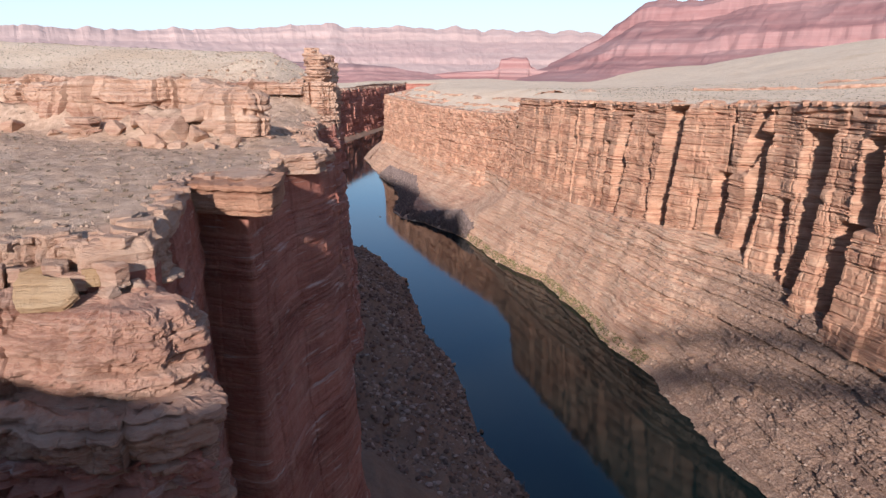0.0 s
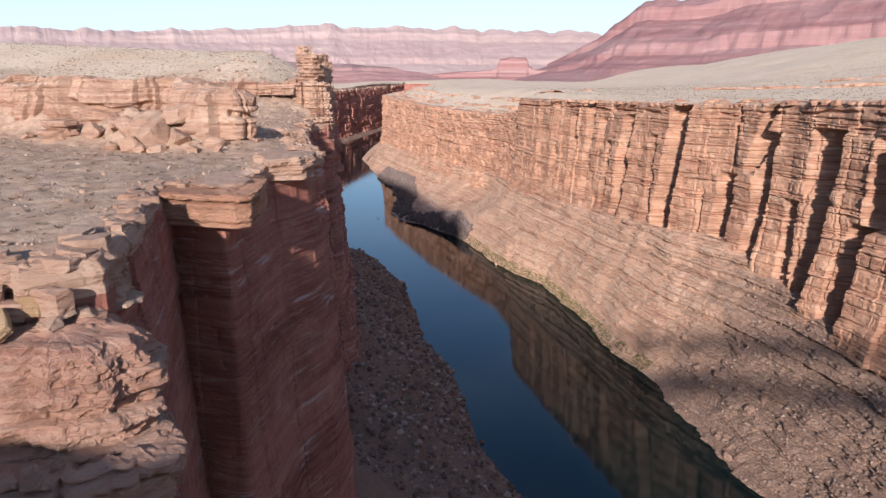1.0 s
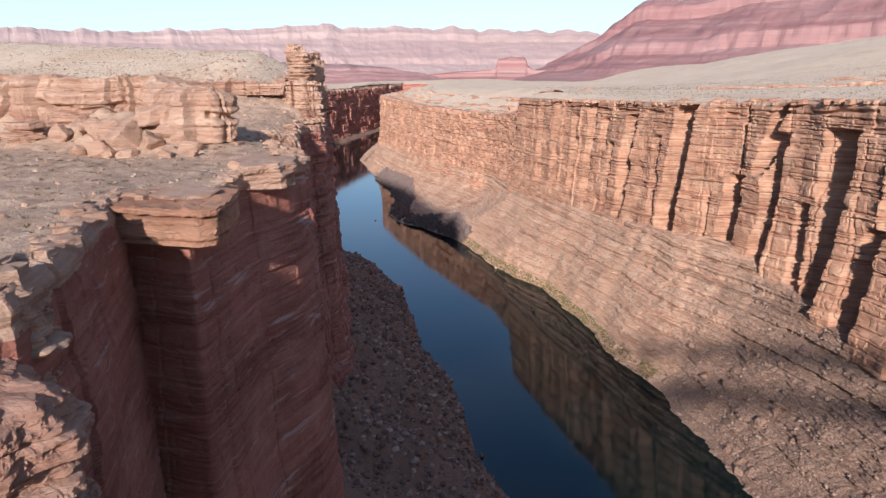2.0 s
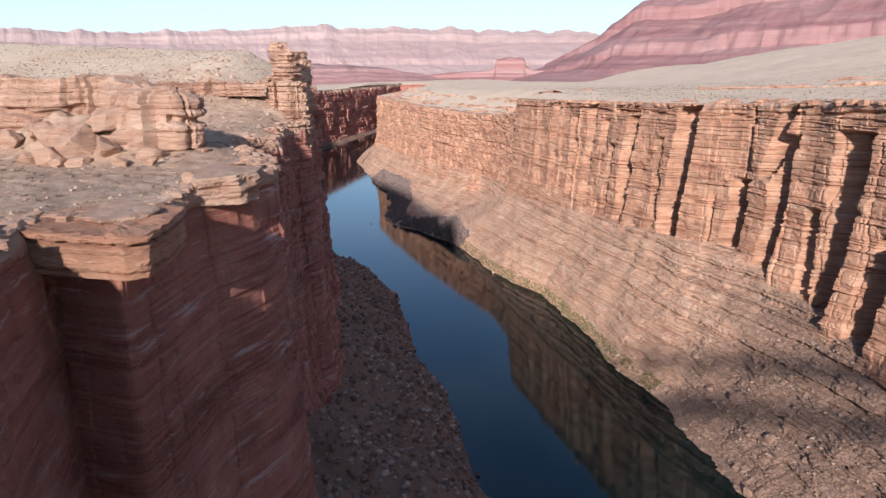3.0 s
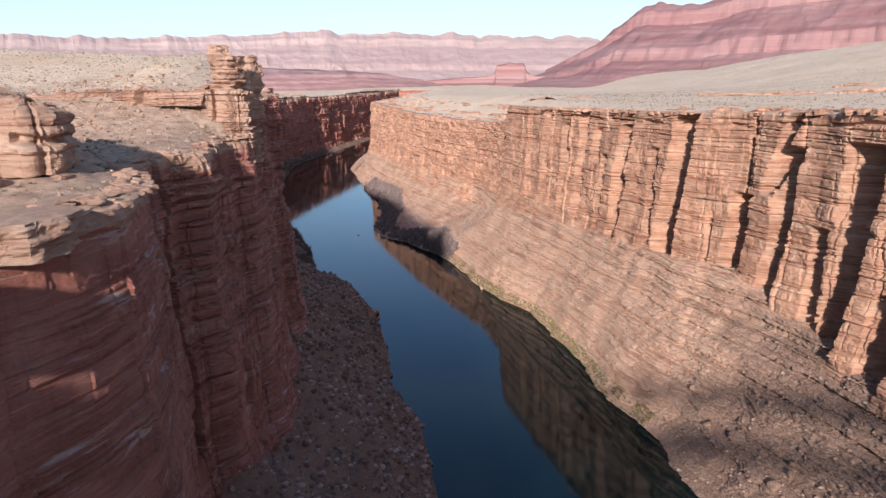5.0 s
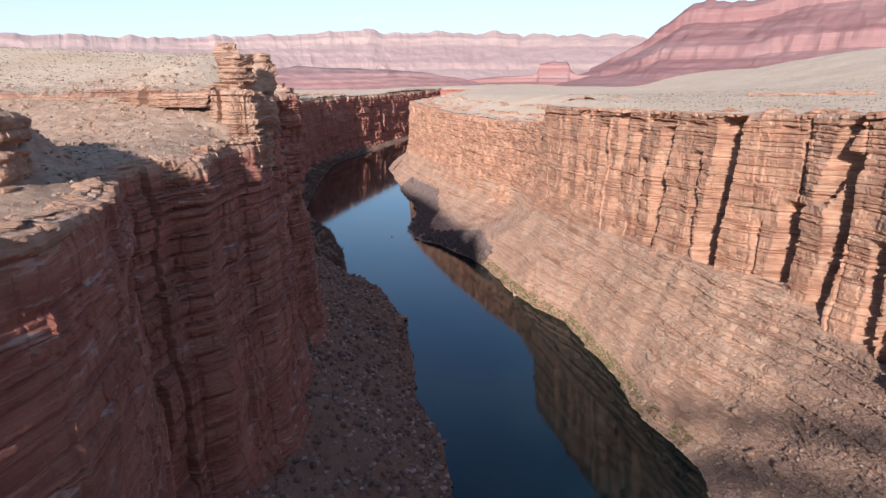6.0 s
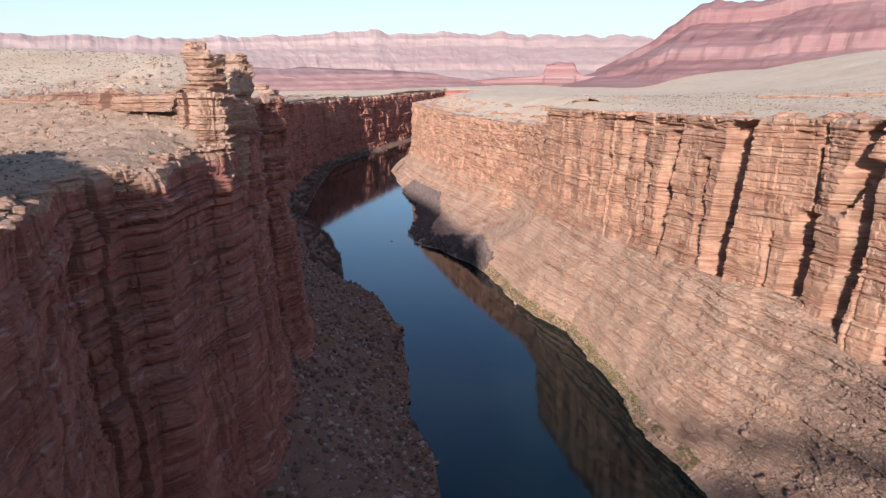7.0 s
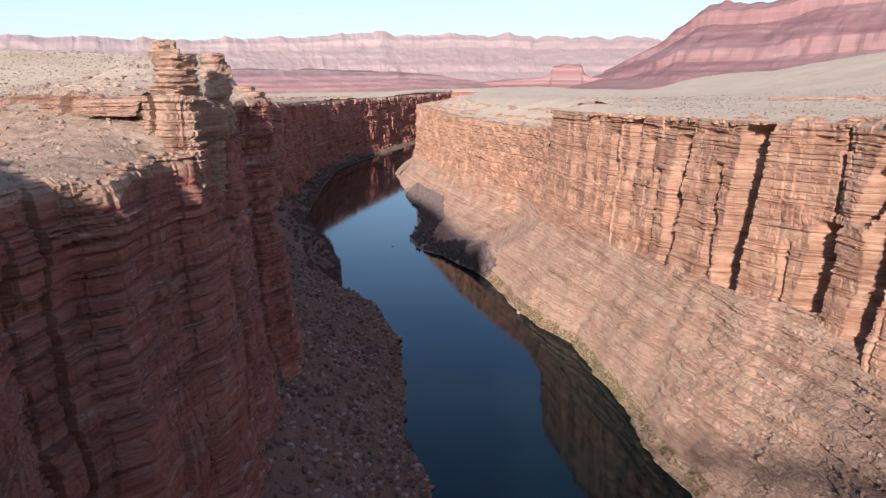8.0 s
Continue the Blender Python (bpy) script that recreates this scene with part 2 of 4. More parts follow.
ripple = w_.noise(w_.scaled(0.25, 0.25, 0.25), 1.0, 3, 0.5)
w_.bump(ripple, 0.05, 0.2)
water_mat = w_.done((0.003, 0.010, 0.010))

# ---------------------------------------------------------------- plan
# rims: x, y, height above the river; from behind the camera upstream
LEFT_BEHIND = [(40, -500, 132), (25, -300, 132), (4, -150, 132), (-16, -60, 131.5), (-22, -20, 131.5), (-23, 16, 131.5), (-50, 28, 131), (-96, 40, 130)]
NEAR_RIM = [(-96, 46, 115), (-60, 48.5, 115), (-40, 50.5, 115), (-31, 49.7, 114.8), (-25.5, 50.2, 114.6), (-20.2, 53.8, 114.2), (-21.5, 58, 114), (-25.5, 62, 114), (-32, 65, 114), (-46, 67, 114)]
LEFT_RIM = [(-33, 60, 130.5), (-27.5, 64, 130.7),
            (-30, 76, 131), (-37.5, 102.5, 131), (-28.5, 99, 130.3), (-27.5, 113, 130.8), (-27, 118, 131.3), (-22.5, 128, 131), (-21, 136, 131), (-27, 160, 130), (-33, 172, 129.8), (-47.5, 200, 128.8), (-46.3, 211, 129), (-46, 216, 128.8),
            (-40.8, 221, 127.6), (-42.4, 232, 129.4), (-42, 246, 129.6), (-38.5, 252, 129.6), (-38.5, 262, 130), (-42.5, 280, 135), (-47, 300, 138), (-55, 324, 140), (-51.5, 337, 141), (-53, 346, 141), (-64, 362, 142), (-72, 385, 141), (-78, 402, 139), (-140, 560, 132), (-205, 780, 126)]
BENCH_EDGE = [(-96, 58, 130.6), (-60, 60.5, 130.6), (-44, 61.5, 130.6), (-36, 62, 130.6), (-31.4, 62.4, 130.6), (-28.8, 64.5, 130.7), (-30, 70, 131)]
LEDGE = [(-96, 52, 127), (-60, 54, 127), (-44, 56.5, 127), (-38, 57.5, 126.8), (-31, 57.6, 126.2), (-27, 58.5, 126), (-25.6, 61.5, 126), (-28, 65, 126.5), (-44, 68, 127)]
LOW_LEDGE = [(-96, 47.5, 119), (-60, 50, 119), (-40, 52.3, 118.8), (-31, 51.4, 118.5), (-26, 51.8, 118.2), (-20.4, 55.2, 117.6), (-21.2, 58, 117.8), (-25, 62, 118), (-44, 65, 118.5)]
OUTCROP = [(-260, 206, 144), (-170, 195, 144), (-125, 184, 143.5), (-95, 178, 143.5), (-80, 170, 143), (-66, 170, 143.5), (-54, 161, 143), (-47, 157, 142.5), (-42.5, 156, 142), (-40.5, 159, 141.5), (-42, 166, 140.5), (-50, 178, 139), (-62, 192, 138)]
LEFT_FAR_RIM = [(-205, 780, 126), (-228, 900, 122), (-254, 1070, 116), (-276, 1270, 112), (-264, 1380, 112), (-240, 1530, 112), (-212, 1700, 112), (-180, 1900, 112), (-150, 2090, 112), (-120, 2290, 112)]
RIGHT_RIM = [(250, -400, 135), (200, -60, 135), (172, 120, 136), (166, 215, 136), (160, 258, 135.5), (153, 310, 133.5), (145, 347, 131), (129, 381, 129.5),
             (117, 424, 128.5), (84, 545, 125.8), (66, 610, 125), (72, 632, 117), (70, 680, 109), (56, 735, 105), (26, 800, 104), (-16, 910, 105)]
RIGHT_FAR_RIM = [(-16, 910, 105), (-48, 1010, 107), (-76, 1100, 109), (-96, 1180, 111), (-88, 1300, 111), (-70, 1500, 112), (-45, 1800, 112), (-10, 2300, 112)]
LEFT_SHORE = [(110, -400), (75, -60), (46, 130), (31, 216), (15, 260), (10, 302), (4, 337), (-10, 370), (-15, 413), (-28, 481), (-38, 505), (-52, 541), (-80, 566),
              (-98, 640), (-126, 720), (-180, 825), (-194, 912), (-219, 1070), (-243, 1266), (-229, 1396), (-196, 1600), (-165, 1800), (-130, 2000), (-85, 2290)]
RIGHT_SHORE = [(175, -400), (138, -60), (118, 160), (113, 220), (107, 260), (103, 295), (98, 338), (88, 367), (88, 392), (79, 440), (70, 480), (52, 508), (42, 532),
               (26, 591), (8, 634), (-24, 680), (-54, 704), (-66, 745), (-60, 810), (-66, 900), (-83, 960), (-105, 1076), (-140, 1232), (-140, 1400), (-125, 1600), (-100, 1850), (-45, 2290)]

left_all = np.array(LEFT_BEHIND + NEAR_RIM[:-3] + LEFT_RIM[1:] + LEFT_FAR_RIM[1:], float)
land_left = np.array(LEFT_BEHIND + BENCH_EDGE[:-1] + [q for q in LEFT_RIM if q[1] > 75] + LEFT_FAR_RIM[1:], float)
right_all = np.array(RIGHT_RIM + RIGHT_FAR_RIM[1:], float)
left_shore, right_shore = np.array(LEFT_SHORE, float), np.array(RIGHT_SHORE, float)
CANYON = np.concatenate([left_all, right_all[::-1]])
LAND_EDGE = np.concatenate([land_left, right_all[::-1]])
OUTCROP_RING = np.array([q[:2] for q in OUTCROP] + [(-90, 215), (-260, 250)])
RIVER = np.concatenate([left_shore, right_shore[::-1]])


def plateau(x, y):
    """Height of the land above the rims."""
    x, y = np.asarray(x, float), np.asarray(y, float)
    west = smooth(60, -60, x + 0.12 * np.maximum(y, 0))
    # the bench, the sandy slope behind it and the long rise
    left = 130.5 + 0.5 * smooth(150, 210, y) + 10.5 * smooth(222, 268, y + 0.22 * (x + 50)) + 17 * smooth(266, 430, y + 0.15 * (x + 50)) - 40 * smooth(440, 950, y) \
        + 8 * smooth(-120, -320, x) * smooth(100, 250, y)
    left = left + 5 * smooth(-60, -160, x) * smooth(60, 150, y) * smooth(200, 150, y)
    left = left + 8 * np.exp(-((x + 82) / 17) ** 2 - ((y - 330) / 36) ** 2)
    right = 130 - 10 * smooth(500, 1500, y) + 12 * smooth(180, 600, x) + 78 * smooth(330, 900, x) * smooth(300, 1000, y) - 40 * smooth(1300, 2400, y) * smooth(200, 600, x)
    h = west * left + (1 - west) * right
    far = smooth(800, 1700, np.hypot(x, y))
    return h * (1 - far) + far * (west * 112 + (1 - west) * np.maximum(right, 116))


# ---------------------------------------------------------------- cliffs
def cliff(name, rim, side, base, ds, dz, material, seed, clefts=(), bed=(0.7, 3.2), column=(7, 20), rough=1.0, joints=1.0, batter=0.06, cap=5.0, under=0.0, strip=9.0, wander=1.6, crest=0.0, top=None, crag=0.35, knob=0.0, crack=0.0, foot=False, sag=None, sway=0.5, blocks=1.0):
    """A bedded, jointed rock face swept along a rim line. side: +1 with the drop on the right of the line. clefts: y, depth, floor, ramp, lean, lowest, highest."""
    p = resample(rim, ds, 1.2)
    d = np.gradient(resample(rim, ds, 5.0), axis=0)
    d = d[:, :2] / np.hypot(d[:, 0], d[:, 1])[:, None]
    nx, ny = side * d[:, 1], -side * d[:, 0]
    ztop = p[:, 2] + crest * fbm(p[:, 0] * 0.07, p[:, 1] * 0.07, 0 * p[:, 0], 3, seed + 77)
    s = np.arange(len(p)) * ds
    depth = ztop.max() - base
    rows = int(depth / dz)
    zz = np.linspace(0, 1, rows)[:, None]
    z = ztop[None] + (base - ztop[None]) * zz
    S = np.broadcast_to(s, z.shape)
    X, Y = np.broadcast_to(p[:, 0], z.shape), np.broadcast_to(p[:, 1], z.shape)
    if foot:
        # a slope that runs out to the paired foot points instead of a wall
        e = p[:, 3:5]
        run = np.hypot(e[:, 0] - p[:, 0], e[:, 1] - p[:, 1])
        nx, ny = (e[:, 0] - p[:, 0]) / run, (e[:, 1] - p[:, 1]) / run
        g = zz ** np.interp(p[:, 1], *sag)[None]
        X, Y = X + nx * run * g, Y + ny * run * g
    if isinstance(rough, tuple):
        rough = np.interp(Y, rough[:2], rough[2:])
    if isinstance(joints, tuple):
        joints = np.interp(Y, joints[:2], joints[2:])
    if isinstance(crack, tuple):
        crack = np.interp(Y, crack[:2], crack[2:])
    rs = np.random.RandomState(seed)
    # beds
    edges = np.cumsum(bed[0] + (bed[1] - bed[0]) * rs.uniform(size=900) ** 2.2)
    zw = (140 - z) + 0.7 * fbm(X * 0.02, Y * 0.02, 0 * X, 2, seed)
    layer = np.searchsorted(edges, zw.ravel() + 5).reshape(z.shape)
    lo = np.concatenate([[0], edges])[layer]
    frac = (zw + 5 - lo) / (edges[np.clip(layer, 0, 899)] - lo)
    off = rough * (1.3 * (rnd(layer, layer * 0 + seed) - 0.5))
    width = 2.0 + 7.0 * rnd(layer, layer * 0 + seed + 7)
    pos = S / width + 37.7 * rnd(layer, layer * 0 + seed + 9) + 0.25 * fbm(X * 0.3, Y * 0.3, z * 0.3, 2, seed + 3)
    block = np.floor(pos)
    off = off + blocks * rough * 0.55 * (rnd(layer, block, layer * 0 + seed) - 0.5)
    edge = np.minimum(pos - block, block + 1 - pos) * width
    off = off - blocks * rough * 0.35 * (1 - smooth(0.05, 0.4, edge)) * (rnd(layer, block, layer * 0 + seed + 2) > 0.5) - rough * 0.5 * (1 - smooth(0.0, 0.16, np.minimum(frac, 1 - frac)))
    # open cracks between some beds
    seam = np.minimum(frac, 1 - frac) * (edges[np.clip(layer, 0, 899)] - lo)
    off = off - crack * (1 - smooth(0.1, 0.75 * dz, seam)) * (rnd(np.floor(S / 11 + 3.1 * layer), layer * 0 + seed + 13) > 0.45)
    # upright joints, broken where thick beds part
    tiers = np.cumsum(rs.uniform(5, 15, size=60))
    tier = np.searchsorted(tiers, zw.ravel() + 5).reshape(z.shape)
    for k, (a, b) in enumerate((column, (column[0] * 0.35, column[1] * 0.35))):
        cuts = np.cumsum(rs.uniform(a, b, size=2000))
        wob = S + sway / (k + 1) * (fbm(X * 0.05, Y * 0.05, z * 0.09, 3, seed + 11 + k) + 1.6 * (rnd(tier, tier * 0 + seed + 6 + k) - 0.5))
        col = np.searchsorted(cuts, wob.ravel()).reshape(z.shape)
        lo = np.concatenate([[0], cuts])[col]
        e = np.minimum(wob - lo, cuts[np.clip(col, 0, 1999)] - wob)
        up = smooth(0, cap, ztop[None] - z)
        amp = (3.0, 0.9)[k] * joints * (0.35 + 0.65 * up)
        off = off + amp * (0.75 * (rnd(col, col * 0 + seed + 5) - 0.5) + 0.6 * (rnd(col, tier, col * 0 + seed + 15) - 0.5))
        off = off - (2.0, 0.7)[k] * joints * (1 - smooth(0.0, (0.9, 0.4)[k], e)) * (rnd(col, col * 0 + 3) > 0.55)
    for cy, dep, floor, ramp, lean, z_lo, z_hi in clefts:
        w = Y - cy - lean * (z - 95) + 1.4 * (rnd(tier, tier * 0 + int(cy)) - 0.5) + 0.5 * fbm(X * 0.1, Y * 0.1, z * 0.25, 3, seed + 21)
        saw = np.where(w > 0, 1 - np.clip((w - floor) / ramp, 0, 1), -0.2 * np.clip(1 + w / 10, 0, 1))
        off = off - dep * saw * smooth(0, 4, ztop[None] - z) * smooth(z_lo, z_lo + 4, z) * smooth(z_hi, z_hi - 3, z)
    gap = ztop[None] - z - 5.2 - 1.2 * fbm(X * 0.04, Y * 0.04, 0 * X, 3, seed + 25)
    off = off - under * (1 - smooth(0.3, 0.9, np.abs(gap))) * (rnd(np.floor(S / 9), S * 0 + seed) > 0.3)
    off = off + rough * (wander * fbm(X * 0.06, Y * 0.06, z * 0.05, 3, seed + 31) + crag * fbm(X * 0.9, Y * 0.9, z * 1.6, 4, seed + 41)) + knob * fbm(X * 0.28, Y * 0.28, z * 0.45, 3, seed + 43)
    # the foot swells out, the brow is worn back
    off = off + batter * (ztop[None] - z) + (3.5 if depth > 30 and not foot else 0) * smooth(0.75, 1.0, zz) - 0.6 * (1 - smooth(0, 1.2, ztop[None] - z))
    px, py = X + nx * off, Y + ny * off
    # top strip that runs in under the soil
    tops = []
    for inland in np.linspace(strip, 0.3, 11):
        drop = 1.8 * smooth(0.35 * strip, strip, inland) - 0.15
        o = off[0] - inland
        tx, ty = p[:, 0] + nx * o, p[:, 1] + ny * o
        tops.append(np.stack([tx, ty, ztop - drop + (0.2 + 0.45 * crag) * fbm(tx * 0.7, ty * 0.7, 0 * tx, 4, seed + 51)], 1))
    body = np.stack([px, py, z], -1)
    verts = np.concatenate([np.array(tops), body])
    r, c = verts.shape[:2]
    f = grid_faces(r, c)
    if side < 0:
        f = f[:, ::-1]
    me = mesh(name, verts.reshape(-1, 3), f, material)
    if top:
        # the brow wears the paler rock of the rim
        me.materials.append(top[0])
        brow = np.zeros((r - 1, c - 1), np.int32)
        deep = np.arange(r - 1)[:, None] - len(tops)
        brow[deep * dz < top[1] * (0.7 + 0.5 * fbm(p[None, 1:, 0] * 0.1, p[None, 1:, 1] * 0.1, 0 * p[None, 1:, 0], 3, seed + 81))] = 1
        me.polygons.foreach_set("material_index", brow.ravel())
    return tagged(new(name, me), kind="structure")


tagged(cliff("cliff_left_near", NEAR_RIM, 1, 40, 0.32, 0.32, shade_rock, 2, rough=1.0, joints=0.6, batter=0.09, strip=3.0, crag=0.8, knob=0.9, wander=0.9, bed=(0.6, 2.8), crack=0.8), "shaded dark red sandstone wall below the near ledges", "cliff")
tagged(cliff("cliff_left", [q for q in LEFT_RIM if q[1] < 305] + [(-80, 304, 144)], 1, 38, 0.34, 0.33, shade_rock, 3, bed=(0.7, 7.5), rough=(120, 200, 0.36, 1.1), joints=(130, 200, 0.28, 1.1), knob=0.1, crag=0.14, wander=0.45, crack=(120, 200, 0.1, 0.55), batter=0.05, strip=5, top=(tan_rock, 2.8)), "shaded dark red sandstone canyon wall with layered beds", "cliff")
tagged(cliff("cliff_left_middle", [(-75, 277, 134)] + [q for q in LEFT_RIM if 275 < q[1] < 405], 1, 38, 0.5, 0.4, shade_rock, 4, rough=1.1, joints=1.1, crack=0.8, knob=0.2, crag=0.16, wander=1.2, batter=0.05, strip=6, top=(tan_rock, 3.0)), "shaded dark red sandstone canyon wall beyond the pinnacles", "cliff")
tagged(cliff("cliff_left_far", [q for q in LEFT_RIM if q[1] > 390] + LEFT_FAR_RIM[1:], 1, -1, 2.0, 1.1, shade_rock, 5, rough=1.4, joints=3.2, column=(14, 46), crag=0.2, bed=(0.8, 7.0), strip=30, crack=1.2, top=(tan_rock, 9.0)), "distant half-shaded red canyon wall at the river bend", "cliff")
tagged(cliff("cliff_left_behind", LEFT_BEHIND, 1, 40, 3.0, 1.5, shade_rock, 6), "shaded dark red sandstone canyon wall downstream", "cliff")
tagged(cliff("ledge_upper", BENCH_EDGE, 1, 122, 0.2, 0.18, tan_rock, 11, rough=0.8, joints=0.8, bed=(0.8, 2.4), column=(3, 8), cap=1, strip=4, crag=0.6), "sunlit broken tan sandstone ledge at the rim", "cliff")
tagged(cliff("ledge_low", LOW_LEDGE, 1, 108, 0.2, 0.18, ledge_rock, 16, rough=0.9, crack=0.5, joints=0.5, bed=(0.9, 3.4), column=(6, 14), cap=1, strip=5, crag=0.45, knob=0.8), "rough red-tan sandstone ledge half in shade", "cliff")
tagged(cliff("ledge_lower", LEDGE, 1, 115, 0.2, 0.18, ledge_rock, 12, rough=0.7, joints=0.5, bed=(1.4, 4.2), column=(5, 12), cap=1, strip=6, crag=0.45, knob=0.9, crack=0.3), "sunlit rough tan and red sandstone ledge below the rim", "cliff")
tagged(cliff("outcrop_ledge", OUTCROP, 1, 131, 0.35, 0.25, tan_rock, 13, crack=0.25, rough=0.75, joints=1.5, bed=(0.6, 4.0), column=(5, 16), cap=1, under=1.6, strip=7, wander=6.5, crest=2.2, crag=0.4), "sunlit tan layered rock outcrop standing on the bench", "cliff")
tagged(cliff("cliff_right", [q for q in RIGHT_RIM if 100 < q[1] < 650], -1, 42, 0.5, 0.38, red_rock, 8,
             clefts=((556, 3, 4, 6, 0, 60, 200), (528, 4, 4, 8, -0.05, 58, 200), (500, 3.5, 4, 7, 0, 64, 118), (478, 4, 5, 7, -0.05, 60, 200), (462, 4, 4, 6, 0, 96, 118), (452, 4, 3, 6, -0.1, 58, 104),
                     (428, 8, 6, 9, -0.12, 52, 122), (402, 3.5, 3, 6, 0, 60, 112), (378, 13, 10, 9, -0.10, 48, 200), (363, 2, 1.5, 2, 0, 60, 88),
                     (346, 5, 1.6, 1.6, 0, 92, 200), (342, 9, 7, 7, -0.05, 56, 98), (331, 8, 5, 5, -0.30, 98, 200), (319, 8, 6, 6, -0.06, 56, 120),
                     (277, 11, 12, 10, 0, 94, 124), (287, 4, 4, 5, -0.1, 90, 122), (278, 13, 9, 8, -0.10, 48, 96), (299, 6, 5, 5, 0, 52, 92), (247, 11, 9, 6, 0, 88, 124), (255, 11, 8, 6, -0.1, 46, 90), (215, 9, 9, 7, 0, 50, 200)),
             bed=(0.45, 7.0), column=(9, 26), rough=(300, 560, 0.85, 0.75), knob=0.25, crag=0.16, joints=(300, 520, 0.6, 0.5), crack=(280, 480, 0.5, 0.25), under=1.8, top=(tan_rock, 2.0)),
       "sunlit red sandstone canyon wall with deep upright clefts", "cliff")
tagged(cliff("cliff_right_far", [q for q in RIGHT_RIM if q[1] > 605] + RIGHT_FAR_RIM[1:], -1, 25, 1.7, 0.9, red_rock, 9, rough=1.1, joints=0.7, knob=1.2, crag=0.25, column=(14, 44), bed=(0.8, 8.0), strip=24), "distant sunlit red sandstone canyon wall", "cliff")
# the shaded rock colour stands in for shade on this end wall
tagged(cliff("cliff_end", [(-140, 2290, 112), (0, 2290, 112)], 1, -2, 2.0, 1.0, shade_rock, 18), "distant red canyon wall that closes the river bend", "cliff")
tagged(cliff("cliff_right_behind", [q for q in RIGHT_RIM if q[1] < 130], -1, 48, 2.0, 1.0, red_rock, 10), "sunlit red sandstone canyon wall downstream", "cliff")

# ---------------------------------------------------------------- land, talus, river
def spread(*runs):
    """Grid lines: runs of (start, end, step)."""
    return np.unique(np.concatenate([np.arange(a, b, s) for a, b, s in runs] + [[runs[-1][1]]]))


def sheet(name, xs, ys, height, keep, material, soft=True):
    x, y = np.meshgrid(xs, ys)
    z = height(x, y)
    ok = keep(x, y)
    f = grid_faces(*x.shape)
    f = f[ok.ravel()[f].all(1)]
    used = np.unique(f)
    new_index = np.full(x.size, -1)
    new_index[used] = np.arange(len(used))
    v = np.stack([x, y, z], -1).reshape(-1, 3)[used]
    return tagged(new(name, mesh(name, v, new_index[f], material, soft)), kind="structure")


def land_height(x, y):
    h = plateau(x, y)
    d, zr = dist(x, y, LAND_EDGE, True)
    shoulder = np.where(x < -15, 14, 25) + 75 * smooth(600, 700, y) * (x > -120)
    h = zr + (h - zr) * smooth(0, 1, d / shoulder)
    # the low outcrop that stands on the bench
    inside = within(x, y, OUTCROP_RING)
    face = dist(x, y, np.array([q[:2] for q in OUTCROP]))
    bump = np.where(inside, smooth(2.0, 4.5, face) * (1 - smooth(12, 34, face)), 0)
    h = h + bump * np.maximum(143 - h, 0)
    apron = np.where(inside, 0, (1 - smooth(0, 13, face)) * np.maximum(0, 6.5 + 4 * fbm(x * 0.06, y * 0.06, 0 * x, 3, 65))) * (x > -250) * (1 - 0.75 * smooth(-56, -44, x))
    h = h + apron
    # worn ledges, a hand to a knee high
    near = smooth(1000, 500, np.hypot(x, y))
    t = (1.6 * fbm(x * 0.035, y * 0.035, 0 * x, 4, 61) + h * 0.8) / 0.5
    ledge = (np.floor(t) + smooth(0.7, 1.0, t - np.floor(t)) - t) * 0.5
    h = h + near * 1.0 * ledge + 0.14 * fbm(x * 0.5, y * 0.5, 0 * x, 3, 60) + 0.5 * fbm(x * 0.04, y * 0.04, 0 * x, 3, 63) * smooth(0, 8, d)
    return h + 3.0 * smooth(500, 1500, np.hypot(x, y)) * fbm(x * 0.006, y * 0.006, 0 * x, 4, 62)


def land_keep(x, y):
    return ~within(x, y, LAND_EDGE) & (dist(x, y, LAND_EDGE) > 1.8)


xs = spread((-5000, -1200, 200), (-1200, -360, 22), (-360, -100, 4), (-100, -10, 0.75), (-10, 40, 5), (40, 260, 2.0), (260, 900, 10), (900, 5000, 200))
ys = spread((-3000, -400, 200), (-400, 0, 20), (0, 300, 0.75), (300, 620, 2.0), (620, 2400, 12), (2400, 5000, 200))
tagged(sheet("ground", xs, ys, land_height, land_keep, sand), "pale tan desert soil on the canyon rims", "ground")


